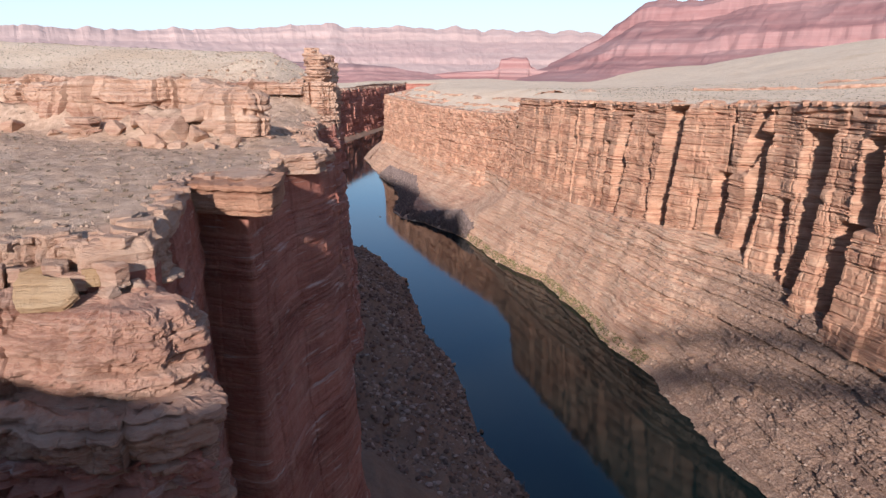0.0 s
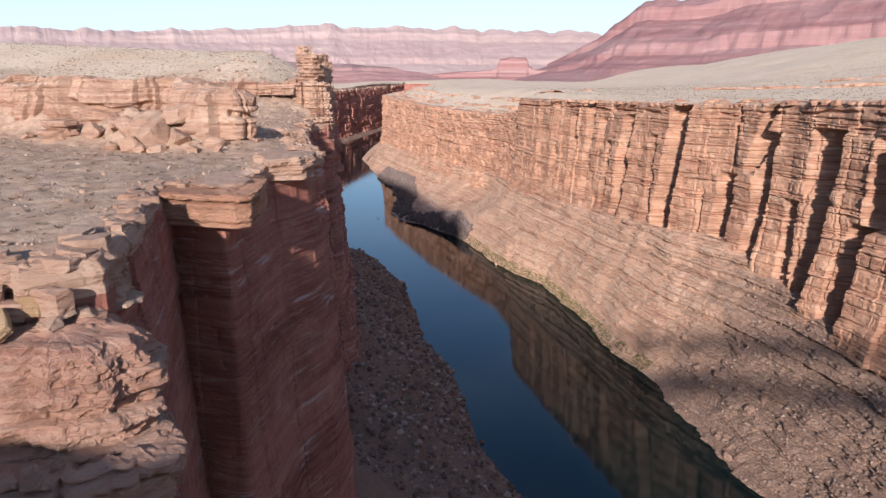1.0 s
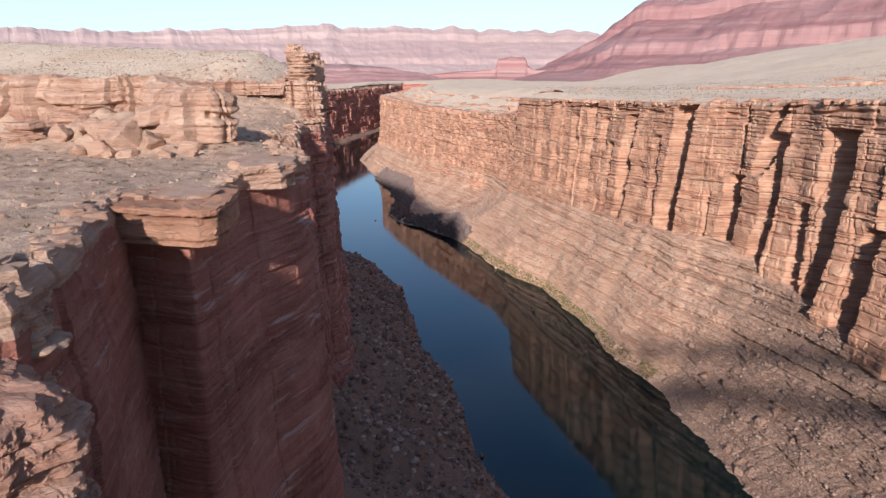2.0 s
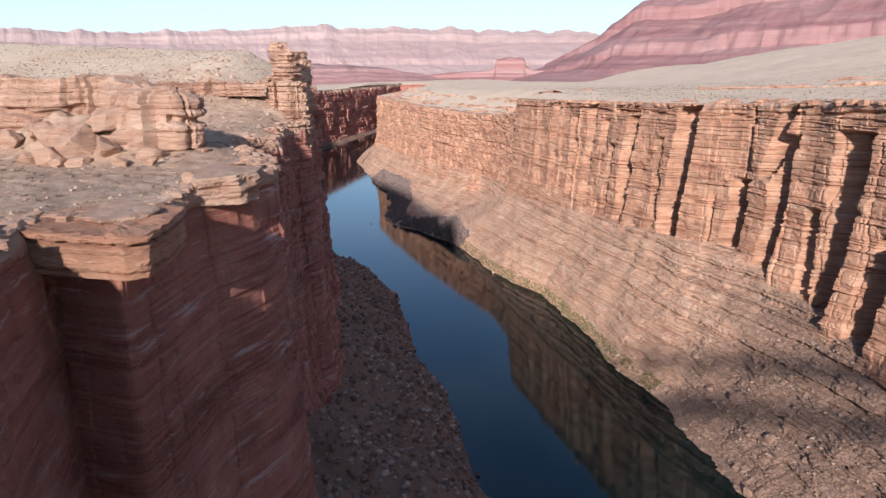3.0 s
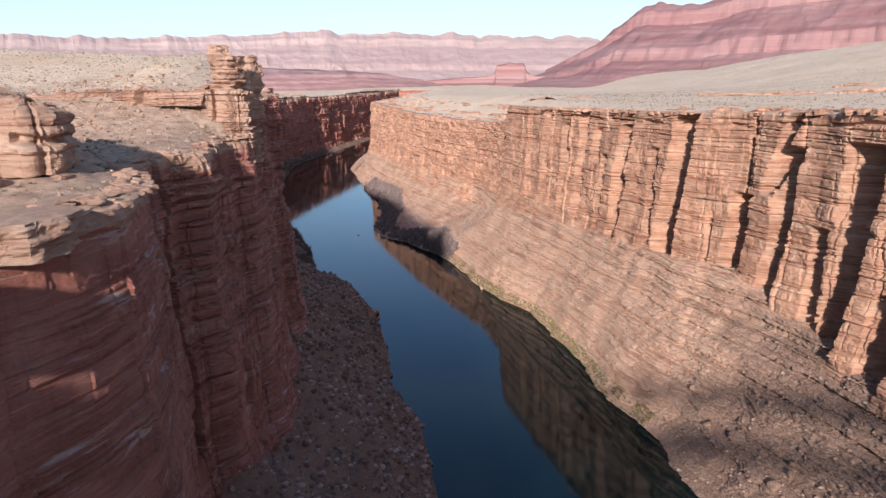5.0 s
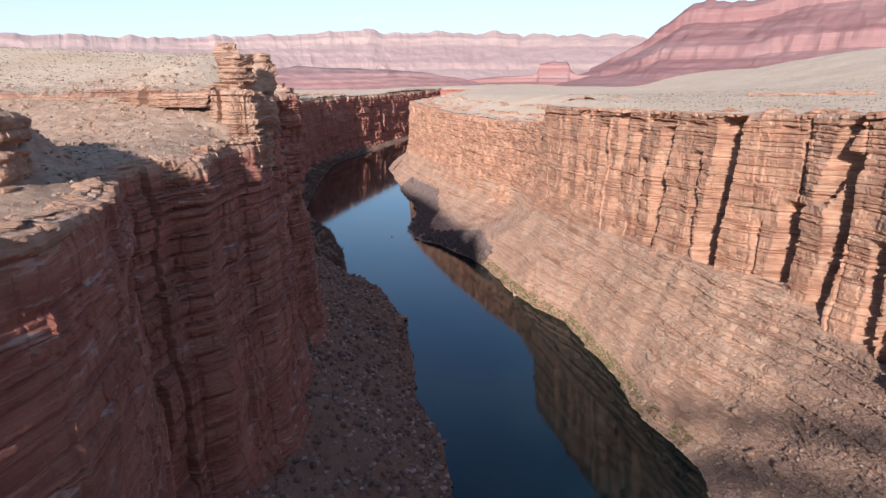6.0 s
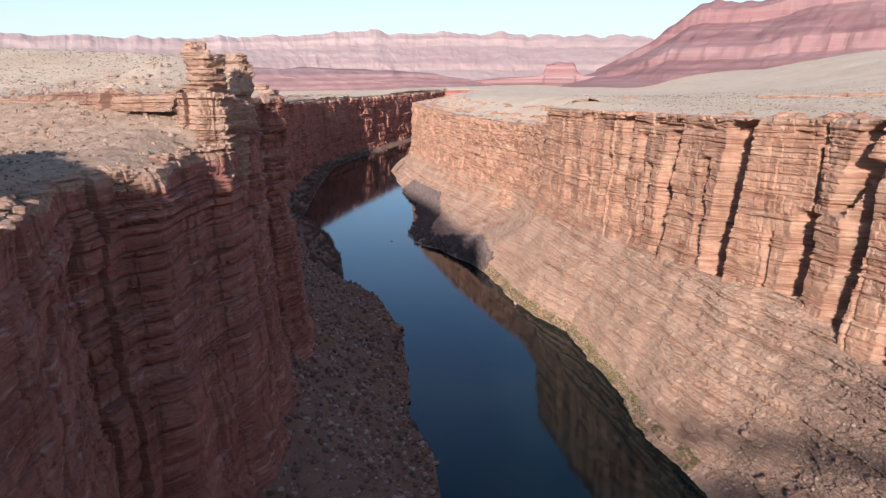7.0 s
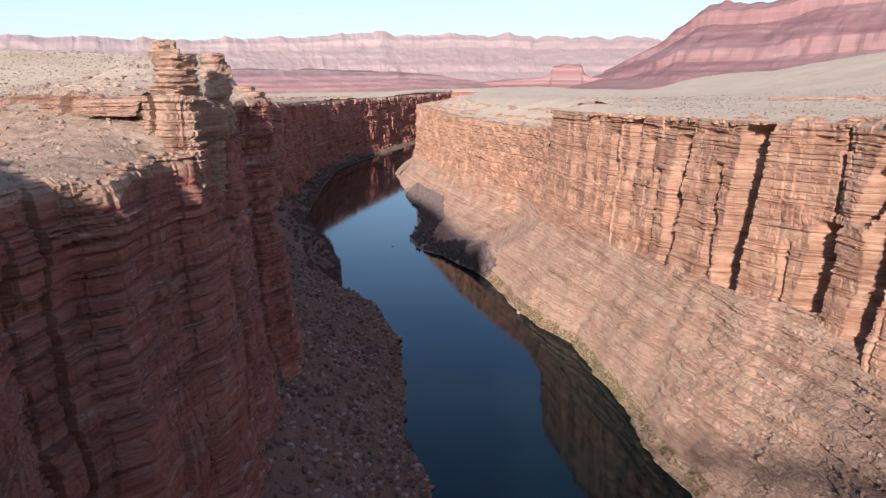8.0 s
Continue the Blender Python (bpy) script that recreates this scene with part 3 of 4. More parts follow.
def talus_height(x, y):
    dl, dr = dist(x, y, left_shore), dist(x, y, right_shore)
    wet = within(x, y, RIVER)
    wl_, wr_ = dist(x, y, left_all), dist(x, y, right_all)
    left = dl < dr
    shore, wall = np.where(left, dl, dr), np.where(left, wl_, wr_)
    top = np.where(left, 46 - 20 * smooth(520, 740, y) - 19 * smooth(740, 980, y), 56 + 6 * smooth(250, 340, y) - 22 * smooth(380, 700, y) - 6 * smooth(800, 1200, y))
    f = shore / (shore + np.maximum(wall - 5, 0) + 1e-6)
    toe = np.where(left, 1.5, 2 + 5 * smooth(360, 320, y)) * smooth(0, 4, shore)
    z = toe + (top - toe) * f ** np.where(left, 1.05, 0.9)
    z = z + smooth(0, 12, shore) * (np.where(left, 3.4, 1.8) * fbm(x * 0.05, y * 0.05, 0 * x, 3, 70) + 0.5 * fbm(x * 0.4, y * 0.4, 0 * x, 3, 71))
    # bedrock ledges on the sunny side
    t = (z + 1.2 * fbm(x * 0.03, y * 0.03, 0 * x, 3, 72)) / 3.4
    step = (np.floor(t) + smooth(0.62, 1.0, t - np.floor(t)) - t) * 3.4
    bare = smooth(0.12, 0.45, f + 0.25 * fbm(x * 0.02, y * 0.02, 0 * x, 2, 73)) * (0.35 + 0.65 * smooth(300, 340, y))
    z = z + np.where(left, 0.4, bare) * step
    # the brushy spit at the bend
    spit = ~left & (y > 620) & (y < 1000)
    z = np.where(spit, np.minimum(z, 0.6 + 0.12 * shore + 0.012 * shore ** 2 + 0.5 * np.maximum(shore - 30, 0)), z)
    return np.where(wet, -0.35 - 0.25 * np.minimum(shore, 12), z)


def bank(x, y):
    return dist(x, y, left_shore) < dist(x, y, right_shore)


def talus_keep_left(x, y):
    return (within(x, y, CANYON) | (dist(x, y, CANYON) < 4)) & bank(x, y)


def talus_keep_right(x, y):
    return (within(x, y, CANYON) | (dist(x, y, CANYON) < 4)) & ~bank(x, y) & ((y < 160) | (y > 1170))


xs = spread((-340, -120, 3), (-120, 80, 0.8), (80, 160, 8))
ys = spread((-500, 150, 10), (150, 560, 0.8), (560, 1000, 2.5), (1000, 2300, 8))
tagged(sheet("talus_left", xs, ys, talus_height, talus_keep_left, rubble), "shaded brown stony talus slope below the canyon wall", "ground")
xs = spread((-200, 420, 6))
ys = spread((-500, 180, 8), (1160, 2300, 8))
tagged(sheet("talus_right_ends", xs, ys, talus_height, talus_keep_right, slope_rock), "sunlit pinkish talus slope up and down the river", "ground")
SLOPE_TOP = [(167, 150, 52), (160, 215, 48), (154, 258, 47), (150, 285, 52), (147, 310, 56), (140, 345, 65), (132, 362, 64), (124, 378, 62), (114, 412, 60), (106, 440, 58), (97, 474, 56), (88, 505, 54), (79, 535, 52),
             (70, 568, 50), (63, 598, 48), (62, 644, 46), (55, 708, 44), (45, 752, 43), (20, 800, 42), (-22, 910, 38), (-38, 960, 37), (-54, 1010, 36), (-82, 1100, 36), (-101, 1180, 36), (-86, 1262, 34)]
SLOPE_FOOT = [(119, 150), (113, 222), (107, 262), (103.5, 293), (101, 318), (97, 340), (88, 367), (88.5, 390), (82, 425), (77, 447), (70, 480), (52, 508), (42, 532),
              (26, 591), (8, 634), (-24, 680), (-54, 704), (-67, 742), (-60, 810), (-66, 900), (-83, 960), (-96, 1020), (-112, 1090), (-140, 1232), (-140, 1330)]
slope = tagged(cliff("slope_right", [(*a, *b) for a, b in zip(SLOPE_TOP, SLOPE_FOOT)], -1, -1.5, 0.9, 0.36, slope_rock, 15, bed=(0.5, 4.0), column=(14, 40), rough=(300, 460, 2.6, 1.5), blocks=0.6, joints=0.12, batter=0, cap=1, strip=6, wander=1.0, crag=0.2, knob=0.3,
                     foot=True, sag=((150, 300, 345, 420, 600, 660, 720, 900, 980, 1200), (1.35, 1.3, 1.0, 0.95, 1.05, 2.2, 3.4, 2.4, 1.2, 1.1))), "sunlit pinkish ledgy slope below the canyon wall", "ground")
v = [(-420, -520, 0), (420, -520, 0), (420, 2320, 0), (-420, 2320, 0)]
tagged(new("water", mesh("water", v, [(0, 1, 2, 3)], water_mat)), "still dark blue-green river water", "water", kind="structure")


# ---------------------------------------------------------------- mesas in the distance
def mesa(name, line, foot, label, seed, material, soften=40, bands=0.22, steps=((0.0, 0.0), (0.35, 0.45), (0.5, 0.5), (0.62, 0.85), (1.0, 1.0))):
    """A far escarpment: x, y, top height along a line; the slope falls towards the canyon over foot metres."""
    p = resample(line, 10.0 if soften > 20 else 4.0, soften)
    d = np.gradient(resample(line, 10.0 if soften > 20 else 4.0, 260), axis=0)[:, :2]
    d /= np.hypot(d[:, 0], d[:, 1])[:, None]
    n = 96
    u = np.linspace(0, 1, n)[:, None]
    rise = np.interp(u, [a for a, _ in steps], [b for _, b in steps])
    k = min(1.0, foot / 700)
    gully = 1 - np.abs(fbm(p[None, :, 0] * 0.0065 + 0 * u, p[None, :, 1] * 0.0065 + 0 * u, 2.5 * u, 4, seed, 0.5))
    o = foot * (1 - u) + k * 45 * (gully - 0.55) * np.sin(np.pi * np.clip(u * 0.9 + 0.08, 0, 1)) ** 0.8
    x, y = p[:, 0] + d[:, 1] * o, p[:, 1] - d[:, 0] * o
    top = p[:, 2]
    jag = 0.05 * (p[:, 2] - 100) * fbm(p[:, 0] * 0.012, p[:, 1] * 0.012, 0 * p[:, 0], 4, seed + 5)
    z = 100 + (top - 100) * rise + jag * u ** 5
    # level beds: scree slopes between upright bands of rock
    rs_ = np.random.RandomState(seed)
    beds = np.cumsum(rs_.uniform(14, 62, 60) * max(k, 0.4)) + 60
    zb = z + 26 * k * fbm(x * 0.004, y * 0.004, 0 * x, 4, seed + 8)
    i = np.searchsorted(beds, zb.ravel()).reshape(z.shape)
    lo, hi = np.concatenate([[0], beds])[i], beds[np.clip(i, 0, 59)]
    t = (zb - lo) / (hi - lo)
    z = z + (hi - lo) * bands * (smooth(0.5, 0.95, t) - t) * (u < 0.97) + 2.0 * k * fbm(x * 0.02, y * 0.02, 0 * x, 3, seed + 7) * (u < 0.98)
    v = np.stack([x, y, z], -1)
    back = np.stack([p[:, 0] - d[:, 1] * 500, p[:, 1] + d[:, 0] * 500, top - 60], -1)[None]
    v = np.concatenate([v, back])
    r, c = v.shape[:2]
    return tagged(new(name, mesh(name, v.reshape(-1, 3), grid_faces(r, c)[:, ::-1], material, False)), label, "mesa", kind="structure")


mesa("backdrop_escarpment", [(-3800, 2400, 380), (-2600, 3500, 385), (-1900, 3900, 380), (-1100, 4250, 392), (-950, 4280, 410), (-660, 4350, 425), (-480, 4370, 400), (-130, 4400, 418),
                              (250, 4400, 392), (560, 4350, 388), (860, 4300, 386), (1000, 4250, 350), (1700, 4100, 330)], 1100, "hazy pink sandstone escarpment on the horizon", 101, hazed_pink_rock, bands=0.08, steps=
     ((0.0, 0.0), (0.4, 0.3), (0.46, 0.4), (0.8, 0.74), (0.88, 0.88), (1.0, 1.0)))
mesa("backdrop_mesa", [(560, 3560, 200), (760, 3480, 300), (960, 3400, 470), (1200, 3250, 467), (1270, 3210, 484), (1330, 3180, 525), (1900, 2800, 600), (2700, 1900, 680), (3300, 600, 680), (3500, -800, 680)], 1000,
     "tall red layered mesa on the horizon", 102, pink_rock, bands=0.12, steps=((0.0, 0.0), (0.4, 0.3), (0.45, 0.42), (0.8, 0.72), (0.84, 0.88), (1.0, 1.0)))
mesa("backdrop_bench", [(-900, 2300, 186), (-600, 2450, 186), (-480, 2500, 183), (-340, 2560, 177), (-200, 2660, 166), (-90, 2740, 148), (0, 2800, 125)], 170, "low purple-red mesa bench beyond the bend", 103, bench_rock, 14, 0.3, ((0, 0), (0.68, 0.74), (0.76, 0.97), (1, 1)))
mesa("backdrop_butte", [(-60, 3090, 138), (60, 3060, 150), (150, 3040, 154), (215, 3030, 160), (236, 3028, 172), (244, 3027, 206), (262, 3026, 209), (296, 3023, 215), (352, 3018, 213), (360, 3017, 204), (368, 3016, 178), (400, 3010, 160), (470, 3000, 155), (560, 2980, 150), (640, 2950, 138)],
     120, "small flat-topped red butte on the plain", 104, faded_rock, 6, 0.3, ((0, 0), (0.55, 0.42), (0.72, 0.6), (0.8, 0.93), (1, 1)))


# ---------------------------------------------------------------- upper ledge and rims of the slope
UPPER = [(-240, 290, 145.5), (-150, 280, 144), (-110, 272, 143), (-84, 264, 142.3), (-66, 258, 142), (-56, 256.5, 142.4), (-50, 256, 142.6)]
PROW = [(-62, 262, 141), (-54, 256.5, 142), (-50.5, 253, 142.4), (-46.5, 253.6, 142.8), (-44.5, 252.3, 142.6), (-40, 251.8, 142.6), (-38, 254, 142.2), (-38.8, 262, 141.8), (-41, 274, 141), (-46, 284, 140)]
tagged(cliff("prow", PROW, 1, 118, 0.22, 0.16, tan_rock, 26, crack=0.5, rough=1.0, joints=0.75, bed=(0.5, 2.6), column=(2.5, 6), cap=1, under=0.5, batter=-0.02, strip=5, wander=0.7, crag=0.4, knob=0.5), "blocky sunlit tan rock prow below the pinnacles", "cliff")
tagged(cliff("ledge_slope", UPPER, 1, 138.5, 0.4, 0.22, tan_rock, 14, rough=0.8, joints=0.9, bed=(0.4, 1.2), column=(6, 16), cap=1, under=0.6, strip=5, wander=5.5, crest=1.6, crag=0.5, knob=0.7), "thin sunlit tan ledge across the sandy slope", "cliff")


RIM_LEDGE = [(x - 2.6, y, z + 0.9) for x, y, z in LEFT_RIM if 130 < y < 250]
tagged(cliff("ledge_rim", RIM_LEDGE, 1, 121.5, 0.3, 0.15, tan_rock, 19, rough=1.0, joints=0.9, bed=(0.35, 1.3), column=(3, 9), cap=1, under=0.5, strip=4, wander=2.6, crest=0.7, crag=0.5, knob=0.5), "broken tan and brown ledges along the canyon rim", "cliff")


# ---------------------------------------------------------------- loose rock
def part(name, me, parent, label="", m=None):
    ob = new(name, me)
    ob.parent = parent
    if m is not None:
        ob.matrix_basis = m
    if label:
        ob["label"] = label
    return ob


def ball(level):
    bm = bmesh.new()
    bmesh.ops.create_icosphere(bm, subdivisions=level, radius=1.0)
    v = np.array([q.co[:] for q in bm.verts])
    f = np.array([[q.index for q in p.verts] for p in bm.faces])
    bm.free()
    return v, f


BALLS = {k: ball(k) for k in (1, 2, 3, 4)}


def rock_shape(seed, level=3, faces=11, roughness=0.05):
    """An angular stone about 2 across: a ball cut by random planes."""
    rs = np.random.RandomState(seed)
    v, f = BALLS[level]
    n = rs.normal(size=(faces, 3))
    n /= np.linalg.norm(n, axis=1)[:, None]
    cut = rs.uniform(0.5, 0.95, faces)
    r = np.min(np.where(v @ n.T > 0.05, cut / np.maximum(v @ n.T, 0.05), 9), axis=1)
    r = np.minimum(r, 1.15)
    if roughness:
        r = r * (1 + roughness * fbm(v[:, 0] * 2.5 + seed, v[:, 1] * 2.5, v[:, 2] * 2.5, 3, seed))
    return v * r[:, None], f


def slab_shape(seed, rx, ry, h, corners=7, n=36, rings=7, ragged=0.10):
    """A bedded block with a broken outline, its foot at 0."""
    rs = np.random.RandomState(seed)
    a = np.sort(rs.uniform(0, 1, corners) * 0.7 + np.arange(corners)) / corners * 2 * np.pi
    cx, cy = np.cos(a) * rx * rs.uniform(0.8, 1.12, corners), np.sin(a) * ry * rs.uniform(0.8, 1.12, corners)
    line = resample(np.stack([np.append(cx, cx[0]), np.append(cy, cy[0])], 1), np.hypot(np.diff(np.append(cx, cx[0])), np.diff(np.append(cy, cy[0]))).sum() / n)[:n]
    n = len(line)
    vs = []
    tz = np.linspace(0, 1, rings)
    small = min(rx, ry)
    bulge = 1 + 0.05 * rs.uniform(-1, 1, rings)
    for k, t in enumerate(tz):
        edge = bulge[k] * (0.97 if k in (0, rings - 1) else 1.0)
        x, y = line[:, 0] * edge, line[:, 1] * edge
        wob = ragged * small * fbm(x * 1.6 / small, y * 1.6 / small, 0 * x + t * h / small * 3.5 + seed, 4, seed)
        q = np.hypot(x, y) + 1e-6
        vs.append(np.stack([x + x / q * wob, y + y / q * wob, 0 * x + t * h + (0.04 * h * fbm(x / small, y / small, 0 * x, 2, seed) if k else 0)], 1))
    inner = vs[-1] * [0.6, 0.6, 1] + [0, 0, 0.02 * h]
    vs.append(inner)
    vs.append(np.array([[0, 0, h * 1.02]]))
    v = np.concatenate(vs)
    f = []
    for k in range(rings):
        for i in range(n):
            j = (i + 1) % n
            f += [(k * n + i, k * n + j, (k + 1) * n + j), (k * n + i, (k + 1) * n + j, (k + 1) * n + i)]
    top = rings * n
    f += [(top + i, top + (i + 1) % n, top + n) for i in range(n)]
    return v, np.array(f)


def ground_at(x, y):
    return float(land_height(np.array([float(x)]), np.array([float(y)]))[0])


SLOPE_POINTS = np.zeros(len(slope.data.vertices) * 3, np.float32)
slope.data.vertices.foreach_get("co", SLOPE_POINTS)
SLOPE_POINTS = SLOPE_POINTS.reshape(-1, 3).astype(float)
SLOPE_POINTS = SLOPE_POINTS[(SLOPE_POINTS[:, 2] > 0.4) & (SLOPE_POINTS[:, 2] < 60)]


def slope_at(x, y):
    return float(SLOPE_POINTS[np.argmin((SLOPE_POINTS[:, 0] - x) ** 2 + (SLOPE_POINTS[:, 1] - y) ** 2), 2])


def talus_at(x, y):
    return float(talus_height(np.array([float(x)]), np.array([float(y)]))[0])


ROCKS = [mesh("boulder", *rock_shape(200 + k, 4, 7 + k % 3, 0.06), tan_rock) for k in range(7)]
RED_ROCKS = [mesh("boulder", *rock_shape(300 + k, 3, 9 + k % 4, 0.07), slope_rock) for k in range(5)]


def boulder(x, y, z, size, k, label, group, squash=0.75, tilt=(0, 0, 0), meshes=ROCKS):
    ob = new("boulder", meshes[k % len(meshes)])
    ob.matrix_basis = pose(x, y, z + size * squash * 0.45, *tilt) @ Matrix.Diagonal((size, size * (0.8 + 0.1 * (k % 4)), size * squash, 1))
    return tagged(ob, label, "boulder", group)


# boulders tumbled at the foot of the outcrop
FOOT = [(-46, 151, 1.5), (-50, 154, 2.3), (-53, 151, 2.0), (-55, 157, 2.6), (-58, 153, 3.0), (-62, 157, 2.8), (-63, 151, 2.4), (-67, 160, 2.6), (-71, 164, 2.0), (-49, 147, 1.1), (-57, 148, 1.4),
        (-76, 163, 1.7), (-44, 147, 0.8), (-60, 147, 0.9), (-69, 154, 1.3), (-104, 170, 1.8), (-118, 173, 1.4), (-92, 165, 1.0)]
for k, (x, y, r) in enumerate(FOOT):
    boulder(x, y, ground_at(x, y), 1.35 * r, k, "%s rounded tan sandstone boulder at the foot of the outcrop" % ("large" if r > 2.2 else "small" if r < 1.2 else "weathered"), "boulders below the outcrop",
            0.8, (12 * (k % 3) - 10, 15 * (k % 4) - 20, 57 * k))
def mass_shape(outline, h, seed, beds, dome, rough_=0.5, fine_=0.15, n=200, rings=34):
    """A massive bedded rock over a ground plan. beds: upper edge of each bed as a share of the height, and how far it stands out."""
    pts = np.array(outline, float)
    c = pts.mean(0)
    loop = np.concatenate([pts, pts[:1]])
    line = resample(loop, np.hypot(*np.diff(loop, axis=0).T).sum() / n)
    line = (np.roll(line[:-1], 2, 0) + 2 * np.roll(line[:-1], 1, 0) + 2 * line[:-1] + np.roll(line[:-1], -1, 0)) / 6
    n = len(line)
    q = line - c
    r = np.hypot(q[:, 0], q[:, 1])
    vs = []
    for t in np.linspace(0, 1, rings):
        z = t * h
        k = int(np.searchsorted([e for e, _ in beds], t - 1e-6))
        out = beds[min(k, len(beds) - 1)][1]
        seam = min([abs(t - e) for e, _ in beds[:-1]] + [1.0]) * h
        o = out - 0.35 * max(0, 1 - seam / 0.22) - dome * max(0, (t - 0.55) / 0.45) ** 2.6
        o = o + rough_ * fbm(line[:, 0] * 0.35, line[:, 1] * 0.35, 0 * r + z * 0.5, 3, seed) + 1.6 * fine_ * (0.45 - np.abs(fbm(line[:, 0] * 0.8, line[:, 1] * 0.8, 0 * r + z * 1.7, 4, seed + 9))) + 0.4 * fine_ * fbm(line[:, 0] * 2.9, line[:, 1] * 2.9, 0 * r + z * 3.1, 3, seed + 19)
        vs.append(np.stack([c[0] + q[:, 0] * (1 + o / r), c[1] + q[:, 1] * (1 + o / r), 0 * r + z + 0.12 * fbm(line[:, 0] * 0.8, line[:, 1] * 0.8, 0 * r, 3, seed + 4) * (t > 0.05)], 1))
    lid = vs[-1]
    for f_ in (0.93, 0.84, 0.72, 0.58, 0.42, 0.26, 0.1):
        x, y = c[0] + (lid[:, 0] - c[0]) * f_, c[1] + (lid[:, 1] - c[1]) * f_
        vs.append(np.stack([x, y, h + 0.5 * dome * (1 - f_) + 0.22 * fbm(x * 0.6, y * 0.6, 0 * x, 4, seed + 5)], 1))
    v = np.concatenate(vs)
    i = np.arange(len(vs) - 1)[:, None] * n + np.arange(n)[None]
    j = np.arange(len(vs) - 1)[:, None] * n + (np.arange(n)[None] + 1) % n
    return v, np.stack([i, j, j + n, i + n], -1).reshape(-1, 4)


def mass(name, outline, z, h, seed, beds, dome, label, category="rock", rock=ledge_rock, **more):
    v, f = mass_shape(outline, h, seed, beds, dome, **more)
    return tagged(new(name, mesh(name, v + [0, 0, z], f, rock)), label, category)


# the rounded knob below the rim and the shelf that juts out under it
mass("rock_outcrop", [(-38.5, 57.5), (-34, 55.6), (-28, 54.9), (-24.3, 56.0), (-22.8, 58.6), (-24, 62.5), (-28, 66), (-38, 67)], 117.0, 8.9, 61, ((0.12, 0.6), (0.26, -0.5), (0.4, 0.3), (0.52, -0.4), (0.74, 0.45), (1.0, 0.1)), 1.3,
     "massive rounded pinkish-tan sandstone knob below the rim", rough_=1.0, fine_=0.34, n=280, rings=48)
mass("rock_shelf", [(-34, 53.8), (-27, 53.2), (-21.5, 54.6), (-19.8, 56.6), (-20.6, 59.5), (-24, 63), (-34, 64)], 114.6, 3.0, 62, ((0.3, -0.5), (0.65, 0.2), (1.0, 0.4)), 0.5,
     "layered tan sandstone shelf jutting out over the canyon", rough_=0.6, fine_=0.3, n=240, rings=24)
# the thick overhanging slab at the notch of the rim
mass("overhanging_slab", [(-39, 100.2), (-36.6, 97.0), (-31, 95.5), (-25.6, 94.1), (-23.9, 95.4), (-23.8, 99.5), (-25, 108), (-32, 111), (-39, 108)], 126.6, 4.2, 63, ((0.14, -0.25), (0.74, 0.0), (0.8, -0.5), (1.0, 0.35)), 0.15,
     "thick flat-faced orange-red slab overhanging the shaded wall", rock=orange_rock, rough_=0.2, fine_=0.14, n=240, rings=34)
# the big slab that tipped over on the ledge, and broken blocks round it
ochre_rock = rock_material("ochre_sandstone", (0.34, 0.19, 0.095), (0.47, 0.29, 0.155), (0.56, 0.38, 0.23), 0.15, 0.25, 1.6, seams=0.1)
tipped = new("fallen_slab", mesh("fallen_slab", *slab_shape(41, 3.3, 2.4, 0.8, 6, 60, 7, 0.07), ochre_rock))
tipped.matrix_basis = pose(-34.8, 57.9, 127.0, 36, 8, -10)
tagged(tipped, "large tilted flat ochre sandstone slab on the ledge", "boulder")
for k, (x, y, z, r) in enumerate(((-30.2, 59.4, 126.2, 1.0), (-28.8, 62.6, 126.4, 0.8), (-33.5, 62.0, 126.6, 1.3), (-38.6, 61.5, 126.8, 1.4))):
    boulder(x, y, z, r, k + 2, "broken orange-tan sandstone block on the ledge", "blocks on the ledge", 0.8, (20 * k, 9 * k, 70 * k))
# cracked blocks in a row on the ledge, and along the bench edge
BLOCKS = [mesh("rim_block", *slab_shape(60 + k, 1.0, 0.8, 0.75, 5 + k % 3, 24, 5), tan_rock) for k in range(6)]
BIG_BLOCKS = [mesh("ledge_block", *slab_shape(80 + k, 1.0, 0.8, 1.0, 4 + k % 2, 48, 8, 0.07), (tan_rock, ochre_rock)[k % 3 == 0]) for k in range(6)]
rs = np.random.RandomState(5)
for k in range(11):
    ob = new("ledge_block", BIG_BLOCKS[k % 6])
    r = rs.uniform(1.0, 1.6)
    ob.matrix_basis = pose(-48.5 + 1.85 * k + rs.uniform(-0.3, 0.3), 60.6 + rs.uniform(-0.4, 0.5), 127.0 + rs.uniform(-0.2, 0.4), rs.uniform(-10, 10), rs.uniform(-10, 10), rs.uniform(0, 360)) @ Matrix.Diagonal((r, r, r * rs.uniform(0.9, 1.4), 1))
    tagged(ob, "upright cracked orange-tan sandstone block below the bench", "rock", "blocks below the bench")
edge = resample(BENCH_EDGE[1:] + [q for q in LEFT_RIM if 70 < q[1] < 270], 1.0)
for k in range(240):
    i = int(len(edge) * (k + rs.uniform()) / 240)
    i = min(max(i, 1), len(edge) - 2)
    d = edge[i + 1] - edge[i - 1]
    n = np.array([d[1], -d[0]]) / np.hypot(d[0], d[1])
    inland = rs.uniform(0.3, 3.8)
    x, y = edge[i, :2] - n * inland
    r = rs.uniform(0.5, 1.3) * (1.5 if 50 < y < 75 else 1)
    ob = new("rim_block", BLOCKS[k % 6])
    ob.matrix_basis = pose(x, y, max(ground_at(x, y), edge[i, 2]) - 0.3 * r, rs.uniform(-7, 7), rs.uniform(-7, 7), rs.uniform(0, 360)) @ Matrix.Diagonal((r * 1.2, r, r * rs.uniform(0.6, 1.1), 1))
    tagged(ob, "cracked tan sandstone block on the canyon rim", "rock", "blocks along the rim")
